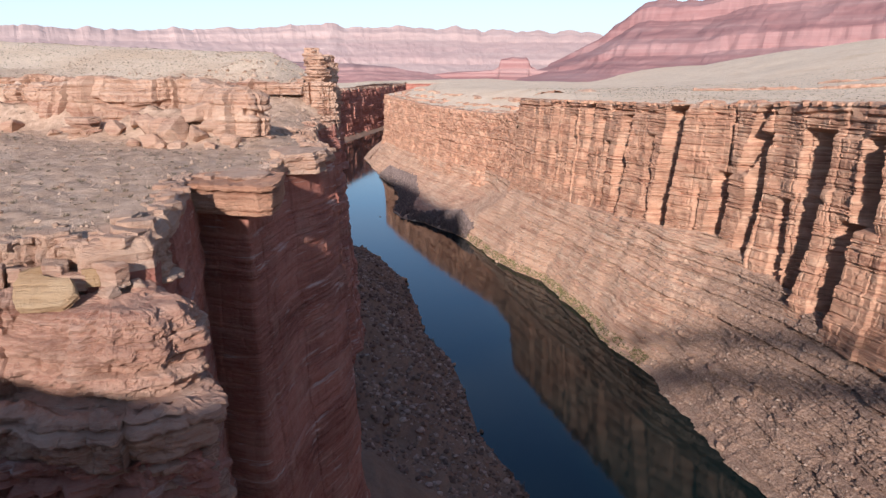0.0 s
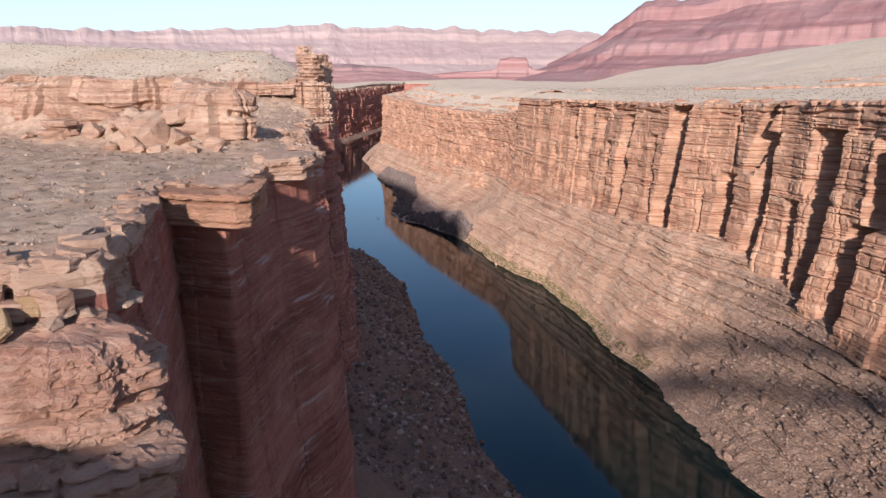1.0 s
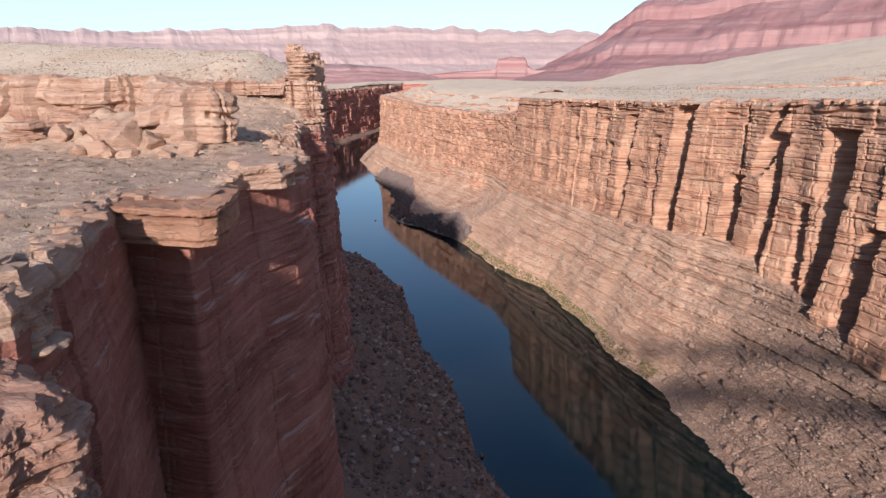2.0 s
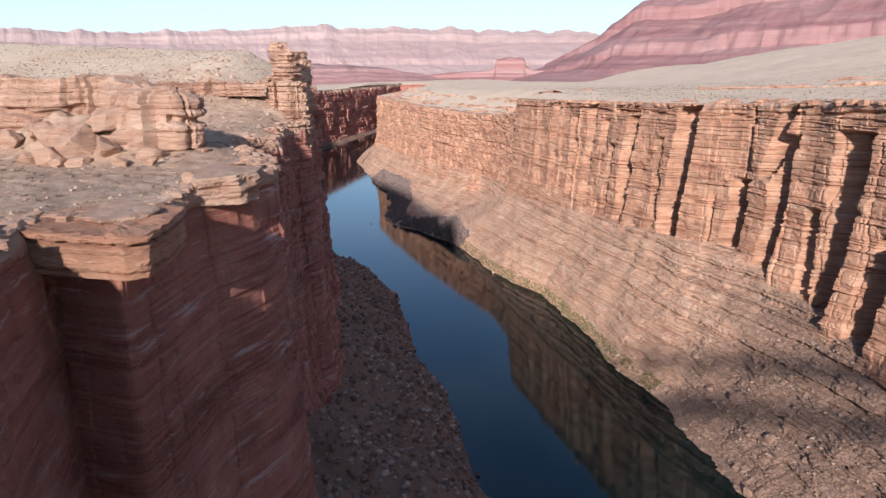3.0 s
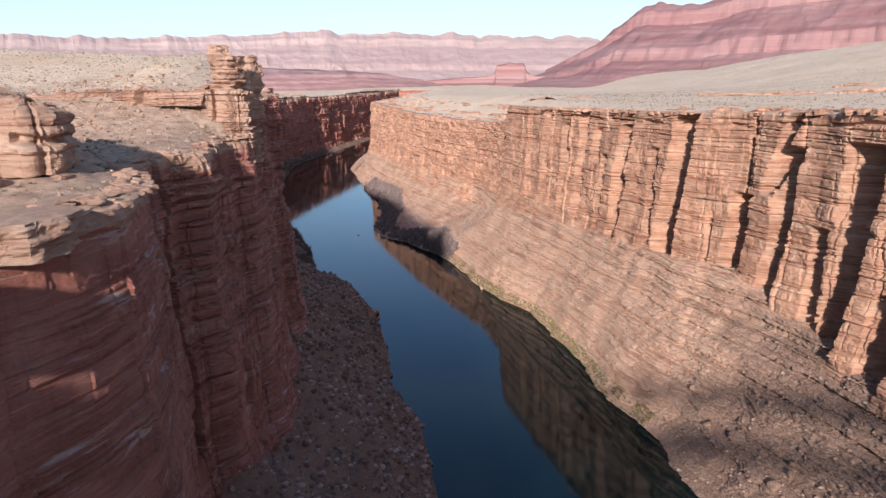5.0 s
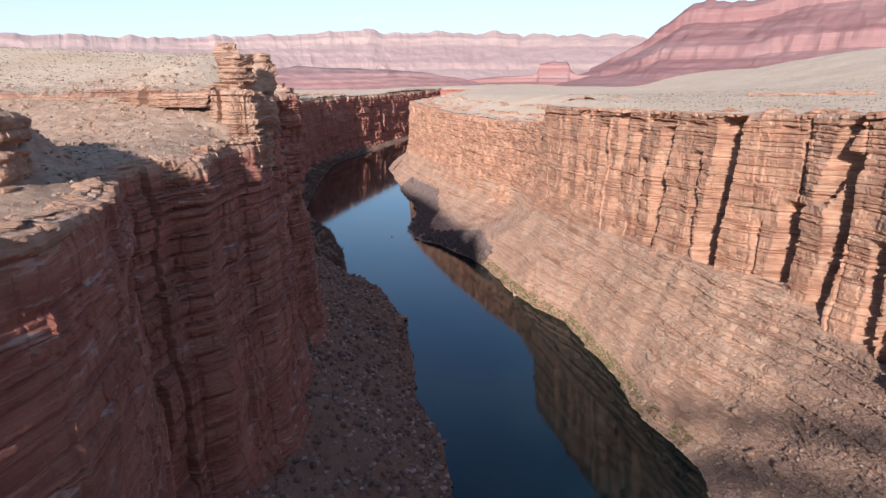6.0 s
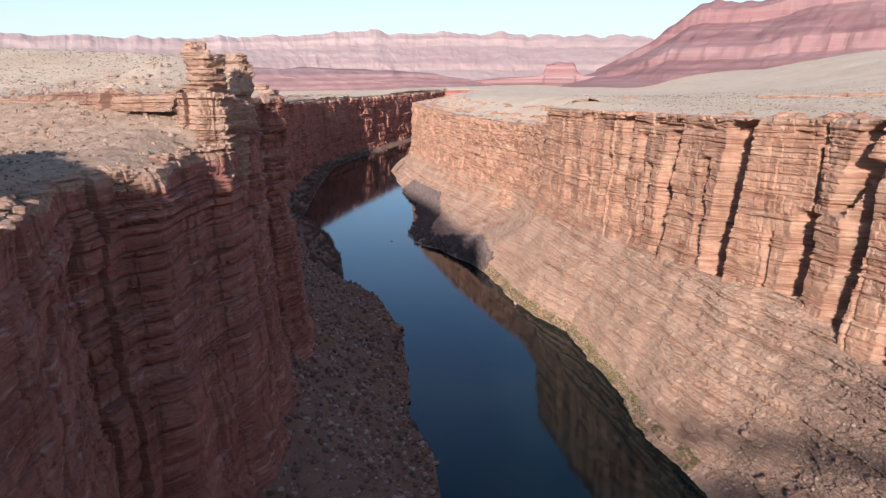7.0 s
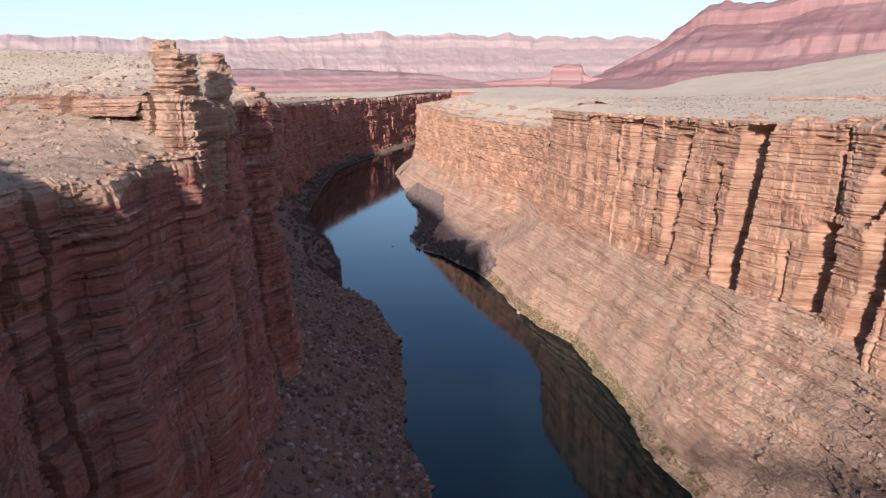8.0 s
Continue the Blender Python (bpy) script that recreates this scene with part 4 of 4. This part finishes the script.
# thick orange block that caps the promontory
for x, y, z, rx, ry, h, turn, seed in ((-26.3, 125, 128.9, 5.2, 7.5, 3.5, -12, 71), (-30.5, 105, 129.4, 3.6, 6.0, 2.0, 14, 72), (-31, 144, 128.8, 4.5, 6, 2.0, 30, 73)):
    ob = new("cap_rock", mesh("cap_rock", *slab_shape(seed, rx, ry, h, 6, 110, 14, 0.2), tan_rock))
    ob.matrix_basis = pose(x, y, z, 0, 0, turn)
    tagged(ob, "thick orange-tan cap rock slab on the promontory", "rock", "cap rocks")


def stack(name, x, y, z0, courses, seed, label, category):
    """A pile of bedded slabs: half widths and height of each course from the foot up."""
    root = new(name)
    root.matrix_basis = pose(x, y, z0)
    tagged(root, label, category)
    rs_, z = np.random.RandomState(seed), 0.0
    for k, (rx, ry, h, dx, dy) in enumerate(courses):
        part("slab", mesh("slab", *slab_shape(seed * 10 + k, rx, ry, h * 1.08, 5 + k % 4, 72, 7, 0.19), tan_rock), root, m=pose(dx + rs_.uniform(-0.07, 0.07) * rx, dy + rs_.uniform(-0.07, 0.07) * ry, z, rs_.uniform(-2.5, 2.5), rs_.uniform(-2.5, 2.5), rs_.uniform(-25, 25)))
        z += h
    return root


stack("rock_pinnacle", -46.6, 264.5, 140, [(6.6, 7.2, 2.2, -0.6, 0), (6.0, 6.8, 1.6, -0.4, 0), (5.7, 6.6, 0.9, 0, 0), (5.2, 6.4, 2.4, 0.2, 0), (5.3, 6.4, 1.3, 0.1, 0), (4.9, 6.2, 2.3, 0.3, 0), (5.0, 6.0, 1.1, 0.3, 0), (3.4, 3.2, 1.1, -1.4, -1.2),
                                           (3.0, 2.8, 1.8, -1.5, -1.3)], 21, "thick tan sandstone pinnacle of stacked blocks on the rim", "pinnacle")
stack("rock_pinnacle", -46.2, 287, 132, [(5.0, 5.2, 4.0, -0.6, 0), (4.6, 4.8, 2.8, -0.4, 0), (4.2, 4.4, 3.0, -0.2, 0), (3.9, 4.0, 3.2, 0, 0), (3.9, 4.0, 1.4, 0, 0), (3.8, 3.9, 3.2, 0, 0), (3.7, 3.7, 2.0, 0, 0), (2.8, 2.9, 1.2, -0.2, 0)], 22,
      "slender tan sandstone pinnacle beside the thicker one", "pinnacle")
stack("rock_buttress", -57.5, 343, 128, [(7.2, 6.4, 3.2, 0, 0), (6.6, 6.2, 2.6, 0.2, 0), (6.4, 6.0, 1.2, 0.1, 0), (6.2, 5.8, 3.0, 0, 0), (6.4, 6.0, 1.6, -0.1, 0), (6.0, 5.6, 2.6, 0, 0), (4.2, 4.2, 1.8, -2.0, 0)], 23,
      "pale blocky tan rock buttress beyond the pinnacles", "rock")
stack("rock_stack", -84, 163, 130.2, [(3.6, 2.6, 0.8, 0, 0), (4.2, 3.0, 0.9, 0.2, 0), (3.8, 2.8, 0.8, -0.3, 0), (4.6, 3.0, 1.0, 0, 0), (4.2, 2.8, 0.9, 0.3, 0), (4.8, 3.2, 1.2, -0.2, 0.3)], 25, "low stack of flat overhanging tan slabs", "rock")

# broken cap blocks along the far rim
RED_BLOCKS = [mesh("rim_block", *slab_shape(90 + k, 1.0, 0.8, 0.9, 5, 20, 5), red_rock) for k in range(5)]
edge = resample([q for q in RIGHT_RIM if 180 < q[1] < 560], 1.0)
for k in range(130):
    i = min(max(int(len(edge) * (k + rs.uniform()) / 130), 1), len(edge) - 2)
    d = edge[i + 1] - edge[i - 1]
    n = np.array([-d[1], d[0]]) / np.hypot(d[0], d[1])
    out = rs.uniform(-3.0, 0.8)
    x, y = edge[i, :2] + n * out
    r = rs.uniform(0.9, 2.4)
    ob = new("rim_block", RED_BLOCKS[k % 5])
    ob.matrix_basis = pose(x, y, edge[i, 2] - 0.75 * r, rs.uniform(-8, 8), rs.uniform(-8, 8), rs.uniform(0, 360)) @ Matrix.Diagonal((r * 1.3, r, r * rs.uniform(0.7, 1.2), 1))
    tagged(ob, "broken red sandstone cap block on the far canyon rim", "rock", "cap blocks along the far rim")
# low ledges on the far plateau
for name, pts in (("plateau_ledge", ((225, 640), (290, 615), (350, 590), (400, 590), (455, 560))), ("plateau_ledge", ((380, 720), (450, 690), (540, 700), (640, 660)))):
    line = [(a, b, ground_at(a, b) + 1.6) for a, b in pts]
    tagged(cliff(name, line, 1, min(q[2] for q in line) - 7, 1.0, 0.4, tan_rock, 17, rough=1.2, joints=1.0, bed=(0.5, 2), column=(6, 16), cap=1, strip=8, wander=5, crest=1.8), "low broken tan ledge on the far plateau", "ledge")

def set_back(rim, side, inland):
    """A line beside a rim, so many metres inland on the soil."""
    p = resample(rim, 12.0, 24)
    d = np.gradient(p[:, :2], axis=0)
    d /= np.hypot(d[:, 0], d[:, 1])[:, None]
    q = p[:, :2] + inland * side * np.stack([d[:, 1], -d[:, 0]], 1)
    return [(a, b, h + 0.9) for (a, b), h in zip(q, land_height(q[:, 0], q[:, 1]))]


for k, (rim, side, inland) in enumerate(((RIGHT_RIM[-6:] + RIGHT_FAR_RIM[1:5], 1, 12), (RIGHT_RIM[-6:] + RIGHT_FAR_RIM[1:5], 1, 27), (RIGHT_RIM[-6:] + RIGHT_FAR_RIM[1:5], 1, 50), (LEFT_RIM[-2:] + LEFT_FAR_RIM[1:6], -1, 16), (LEFT_RIM[-2:] + LEFT_FAR_RIM[1:6], -1, 40), (RIGHT_RIM[5:9], 1, 16))):
    line = set_back(rim, side, inland)
    tagged(cliff("rim_ledge", line, -side, min(q[2] for q in line) - 5, 2.0, 0.8, (tan_rock, red_rock)[k % 2], 150 + k, rough=1.3, joints=1.0, bed=(0.5, 2), column=(6, 18), cap=1, strip=9, wander=6, crest=2.2), "low broken ledge set back from the far rim", "ledge")

# larger rocks on the slopes and at the water
for k, (x, y, r) in enumerate(((117.6, 303.5, 2.2), (124, 262, 2.4), (129, 262, 1.8), (131, 264, 1.6), (128, 246, 1.5), (121, 285, 1.3), (137, 278, 1.5), (112, 262, 1.8), (110, 247, 2.2), (134, 290, 1.6),
                               (118, 322, 1.5), (126, 318, 1.3), (104, 330, 1.2), (115, 340, 1.2), (42.5, 529, 1.4))):
    boulder(x, y, slope_at(x, y) - 0.2 * r, r, k, "angular pinkish boulder on the stony talus slope", "boulders on the sunny slope", 0.85, (15 * k, 8 * k, 40 * k), RED_ROCKS)
for k, (x, y, r) in enumerate(((5.4, 331, 1.6), (3.5, 326, 1.3), (3.0, 336, 0.9), (-28, 478, 2.6), (-30, 473, 2.0), (-25, 470, 1.7), (-51, 528, 2.0), (-46, 520, 1.8), (-55, 540, 1.6), (10, 300, 1.2), (16, 262, 1.3), (-12, 384, 1.5),
                               (-14, 400, 1.1), (-40, 505, 1.5), (-66, 709, 1.2))):
    boulder(x, y, max(talus_at(x, y), -0.5), r, k, "brown boulder at the water's edge", "boulders along the shore", 0.7, (10 * k, 13 * k, 50 * k), RED_ROCKS)


# ---------------------------------------------------------------- scree, tufts and brush
def strew(name, shapes, x, y, z, size, material, label, category, seed, squash=(0.5, 0.9), upright=False, sink=0.25):
    """Copies of a few small shapes, joined into one mesh."""
    rs_ = np.random.RandomState(seed)
    V, F, base = [], [], 0
    pick = rs_.randint(len(shapes), size=len(x))
    for k, (v, f) in enumerate(shapes):
        sel = np.nonzero(pick == k)[0]
        if not len(sel):
            continue
        a = rs_.uniform(0, 2 * np.pi, len(sel))
        c, s_ = np.cos(a)[:, None], np.sin(a)[:, None]
        q = size[sel][:, None]
        sq = rs_.uniform(*squash, len(sel))[:, None]
        st = 1 if upright else rs_.uniform(0.7, 1.3, len(sel))[:, None]
        vx, vy, vz = v[None, :, 0] * st, v[None, :, 1], v[None, :, 2]
        P = np.stack([x[sel][:, None] + q * (vx * c - vy * s_), y[sel][:, None] + q * (vx * s_ + vy * c), z[sel][:, None] + q * (vz * sq + (0 if upright else sq * sink))], -1)
        V.append(P.reshape(-1, 3))
        F.append((f[None] + (base + np.arange(len(sel)) * len(v))[:, None, None]).reshape(-1, f.shape[1]))
        base += len(sel) * len(v)
    return tagged(new(name, mesh(name, np.concatenate(V), np.concatenate(F), material)), label, category, kind="stuff")


def tuft_shape(seed, blades, height, width, lean):
    """A clump of thin upright blades or twigs."""
    rs_ = np.random.RandomState(seed)
    v, f = [], []
    for k in range(blades):
        a, b = rs_.uniform(0, 2 * np.pi, 2)
        r0, r1 = rs_.uniform(0, 0.45), rs_.uniform(0.3, 1.0) * lean
        foot = np.array([math.cos(a) * r0, math.sin(a) * r0, rs_.uniform(0, 0.25)])
        tip = foot + np.array([math.cos(a) * r1, math.sin(a) * r1, rs_.uniform(0.45, 1.0) * height])
        side = np.array([math.cos(b), math.sin(b), rs_.uniform(-0.4, 0.4)]) * width
        v += [foot - side, foot + side, tip]
        f.append((3 * k, 3 * k + 1, 3 * k + 2))
    return np.array(v), np.array(f)


def plant_material(name, a, b):
    m = Mat(name, 0.9)
    r = m.n.new("ShaderNodeNewGeometry").outputs["Random Per Island"]
    return m.done(m.ramp(r, [(0.0, a), (1.0, b)]))


def stone_material(name, a, b, c):
    m = Mat(name, 0.9)
    r = m.n.new("ShaderNodeNewGeometry").outputs["Random Per Island"]
    g = m.noise(m.scaled(2.5, 2.5, 2.5), 1.0, 5, 0.7)
    return m.done(m.mix(m.math("MULTIPLY", m.grey(g, 0.4, 0.7), 0.5), m.ramp(r, [(0.0, a), (0.55, b), (1.0, c)]), a))


PEBBLES = [rock_shape(400 + k, 1, 8, 0) for k in range(8)]
tan_stone = stone_material("tan_stones", (0.27, 0.165, 0.11), (0.38, 0.245, 0.17), (0.48, 0.335, 0.245))
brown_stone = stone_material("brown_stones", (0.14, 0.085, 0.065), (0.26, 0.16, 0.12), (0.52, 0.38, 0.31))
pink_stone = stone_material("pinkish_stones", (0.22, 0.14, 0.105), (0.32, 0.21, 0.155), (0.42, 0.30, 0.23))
sage = plant_material("sage", (0.14, 0.10, 0.068), (0.26, 0.19, 0.13))
thin_brush = plant_material("thin_brush", (0.17, 0.12, 0.095), (0.31, 0.22, 0.175))
bare_brush = plant_material("bare_brush", (0.17, 0.12, 0.105), (0.38, 0.275, 0.24))
reed = plant_material("dry_reed", (0.13, 0.11, 0.045), (0.30, 0.24, 0.11))


def scatter(n, x0, x1, y0, y1, seed, test):
    rs_ = np.random.RandomState(seed)
    x, y = rs_.uniform(x0, x1, n), rs_.uniform(y0, y1, n)
    ok = test(x, y)
    return x[ok], y[ok], rs_


def dry(x, y):
    return within(x, y, CANYON) & ~within(x, y, RIVER) & (np.minimum(dist(x, y, left_shore), dist(x, y, right_shore)) > 0.8)


def on_land(x, y):
    return ~within(x, y, LAND_EDGE) & (dist(x, y, LAND_EDGE) > 1.5)


# stones on the bench, thickest near its edge
x, y, r = scatter(32000, -190, -18, 50, 420, 31, on_land)
keep = r.uniform(size=len(x)) < 0.35 + 0.65 * np.exp(-dist(x, y, LAND_EDGE) / 9)
x, y = x[keep], y[keep]
strew("bench_stones", PEBBLES, x, y, land_height(x, y), 0.08 + 0.40 * r.uniform(size=len(x)) ** 5, tan_stone, "loose tan stones strewn over the bench", "stones", 32)
x, y, r = scatter(9000, -150, -40, 190, 330, 47, on_land)
x, y = (q[:2200] for q in (x, y))
strew("slope_stones", PEBBLES, x, y, land_height(x, y), 0.15 + 1.0 * r.uniform(size=len(x)) ** 5, tan_stone, "broken tan stones on the sandy slope", "stones", 48)
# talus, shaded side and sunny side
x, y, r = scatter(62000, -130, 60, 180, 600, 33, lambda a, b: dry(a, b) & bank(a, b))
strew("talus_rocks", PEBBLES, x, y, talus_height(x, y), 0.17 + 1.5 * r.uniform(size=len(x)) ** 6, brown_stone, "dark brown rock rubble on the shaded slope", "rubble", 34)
r = np.random.RandomState(35)
at = SLOPE_POINTS[(SLOPE_POINTS[:, 1] < 560)]
at = at[r.choice(len(at), 12000, replace=False, p=(w := 0.22 + 0.78 * smooth(350, 315, at[:, 1])) / w.sum())]
strew("slope_rocks", PEBBLES, at[:, 0], at[:, 1], at[:, 2], 0.12 + 0.8 * r.uniform(size=len(at)) ** 7, pink_stone, "pinkish rock rubble on the sunny slope", "rubble", 36)
# desert scrub
TUFTS = [tuft_shape(500 + k, 22, 0.8, 0.1, 0.8) for k in range(4)]
FAR_TUFTS = [tuft_shape(510 + k, 9, 0.8, 0.2, 0.8) for k in range(4)]
x, y, r = scatter(12000, -260, -18, 60, 460, 37, on_land)
strew("desert_scrub", TUFTS, x, y, land_height(x, y) - 0.05, 0.25 + 0.5 * r.uniform(size=len(x)) ** 2, sage, "low grey-olive desert scrub dotted over the tan soil", "scrub", 38, (0.7, 1.0), True)
x, y, r = scatter(14000, 100, 800, 180, 900, 39, on_land)
strew("desert_scrub", FAR_TUFTS, x, y, land_height(x, y) - 0.05, 0.4 + 0.7 * r.uniform(size=len(x)) ** 2, sage, "low grey-olive desert scrub on the far plateau", "scrub", 40, (0.7, 1.0), True)
# bare brush along the water
SPIT_BRUSH = [tuft_shape(530 + k, 30, 1.3, 0.2, 1.0) for k in range(5)]
BRUSH = [tuft_shape(520 + k, 60, 1.5, 0.07, 0.75) for k in range(4)]
at = SLOPE_POINTS[(SLOPE_POINTS[:, 1] > 610) & (SLOPE_POINTS[:, 1] < 1010) & (SLOPE_POINTS[:, 2] < 13)]
at = at[(dist(at[:, 0], at[:, 1], right_shore) < 30)]
r = np.random.RandomState(41)
at = at[r.choice(len(at), min(len(at), 2100), replace=False)]
strew("bare_brush", SPIT_BRUSH, at[:, 0], at[:, 1], at[:, 2] - 0.3, r.uniform(1.2, 3.4, len(at)), bare_brush, "leafless purplish-brown brush on the spit", "brush", 42, (0.8, 1.2), True)
x, y, r = scatter(55000, -290, 60, 200, 1500, 43, lambda a, b: dry(a, b) & bank(a, b))
d_ = dist(x, y, left_shore)
keep = r.uniform(size=len(x)) < np.where(y > 545, np.exp(-d_ / 13), 0.7 * np.exp(-d_ / 4) + 0.03)
x, y = x[keep], y[keep]
strew("bare_brush", BRUSH, x, y, talus_height(x, y), r.uniform(0.6, 1.5, len(x)) * np.where(y > 545, 1.9, 1.0), thin_brush, "leafless brown brush along the shaded shore", "brush", 44, (0.8, 1.2), True)
at = SLOPE_POINTS[(SLOPE_POINTS[:, 1] > 330) & (SLOPE_POINTS[:, 1] < 620) & (SLOPE_POINTS[:, 2] < 5)]
r = np.random.RandomState(45)
at = at[r.choice(len(at), min(len(at), 1800), replace=False)]
strew("shore_reeds", TUFTS, at[:, 0], at[:, 1], at[:, 2], r.uniform(0.5, 1.3, len(at)), reed, "dry olive-yellow reeds fringing the sunny shore", "reeds", 46, (0.8, 1.2), True)


# ---------------------------------------------------------------- the two road bridges behind the camera, whose shade lies on the far slope
steel = Mat("weathered_steel", 0.6)
steel_mat = steel.done(steel.ramp(steel.noise(steel.scaled(0.6, 0.6, 0.6), 1.0, 5, 0.6), [(0.35, (0.16, 0.09, 0.06)), (0.7, (0.24, 0.15, 0.10))]))
asphalt = Mat("bridge_asphalt", 0.9)
asphalt_mat = asphalt.done(asphalt.ramp(asphalt.noise(asphalt.scaled(3, 3, 3), 1.0, 5, 0.6), [(0.4, (0.05, 0.05, 0.05)), (0.7, (0.08, 0.078, 0.075))]))


def beam(a, b, wide, high, material, name):
    """A straight bar of rectangular section between two points, in a mesh of its own."""
    a, b = Vector(a), Vector(b)
    d = (b - a).normalized()
    side = d.cross(Vector((0, 0, 1)))
    side = side.normalized() if side.length > 1e-4 else Vector((1, 0, 0))
    up = side.cross(d)
    v = [p + side * (i * wide / 2) + up * (j * high / 2) for p in (a, b) for i, j in ((-1, -1), (1, -1), (1, 1), (-1, 1))]
    f = [(0, 1, 2, 3), (7, 6, 5, 4), (0, 4, 5, 1), (1, 5, 6, 2), (2, 6, 7, 3), (3, 7, 4, 0)]
    return mesh(name, [tuple(q) for q in v], f, material)


def bridge(y, width, z, x0, x1, label):
    root = new("arch_bridge")
    root.matrix_basis = pose(x0, y, z)
    tagged(root, label, "bridge", "road bridges")
    span = x1 - x0
    part("deck", beam((0, 0, 0), (span, 0, 0), width, 0.8, asphalt_mat, "deck"), root, "asphalt road deck")
    for q in (-1, 1):
        e = q * (width / 2 - 0.2)
        part("railing", beam((0, e, 1.35), (span, e, 1.35), 0.12, 0.2, steel_mat, "railing"), root)
        part("girder", beam((0, e * 0.8, -1.1), (span, e * 0.8, -1.1), 0.5, 1.4, steel_mat, "girder"), root)
        rib = lambda t: Vector((span * (0.12 + 0.76 * t), e * 0.8, -2.2 - 27 * (2 * t - 1) ** 2))
        n = 14
        for k in range(n):
            part("arch_rib", beam(rib(k / n), rib((k + 1) / n), 0.7, 2.2, steel_mat, "arch_rib"), root)
            if k and k != n // 2:
                foot = rib(k / n)
                part("column", beam(foot, (foot.x, foot.y, -1.8), 0.45, 0.45, steel_mat, "column"), root)
    return root


bridge(8, 4.0, 133.0, -28, 192, "narrow weathered steel arch road bridge across the canyon")
bridge(-42, 8.5, 133.0, -26, 202, "wide weathered steel arch road bridge across the canyon")
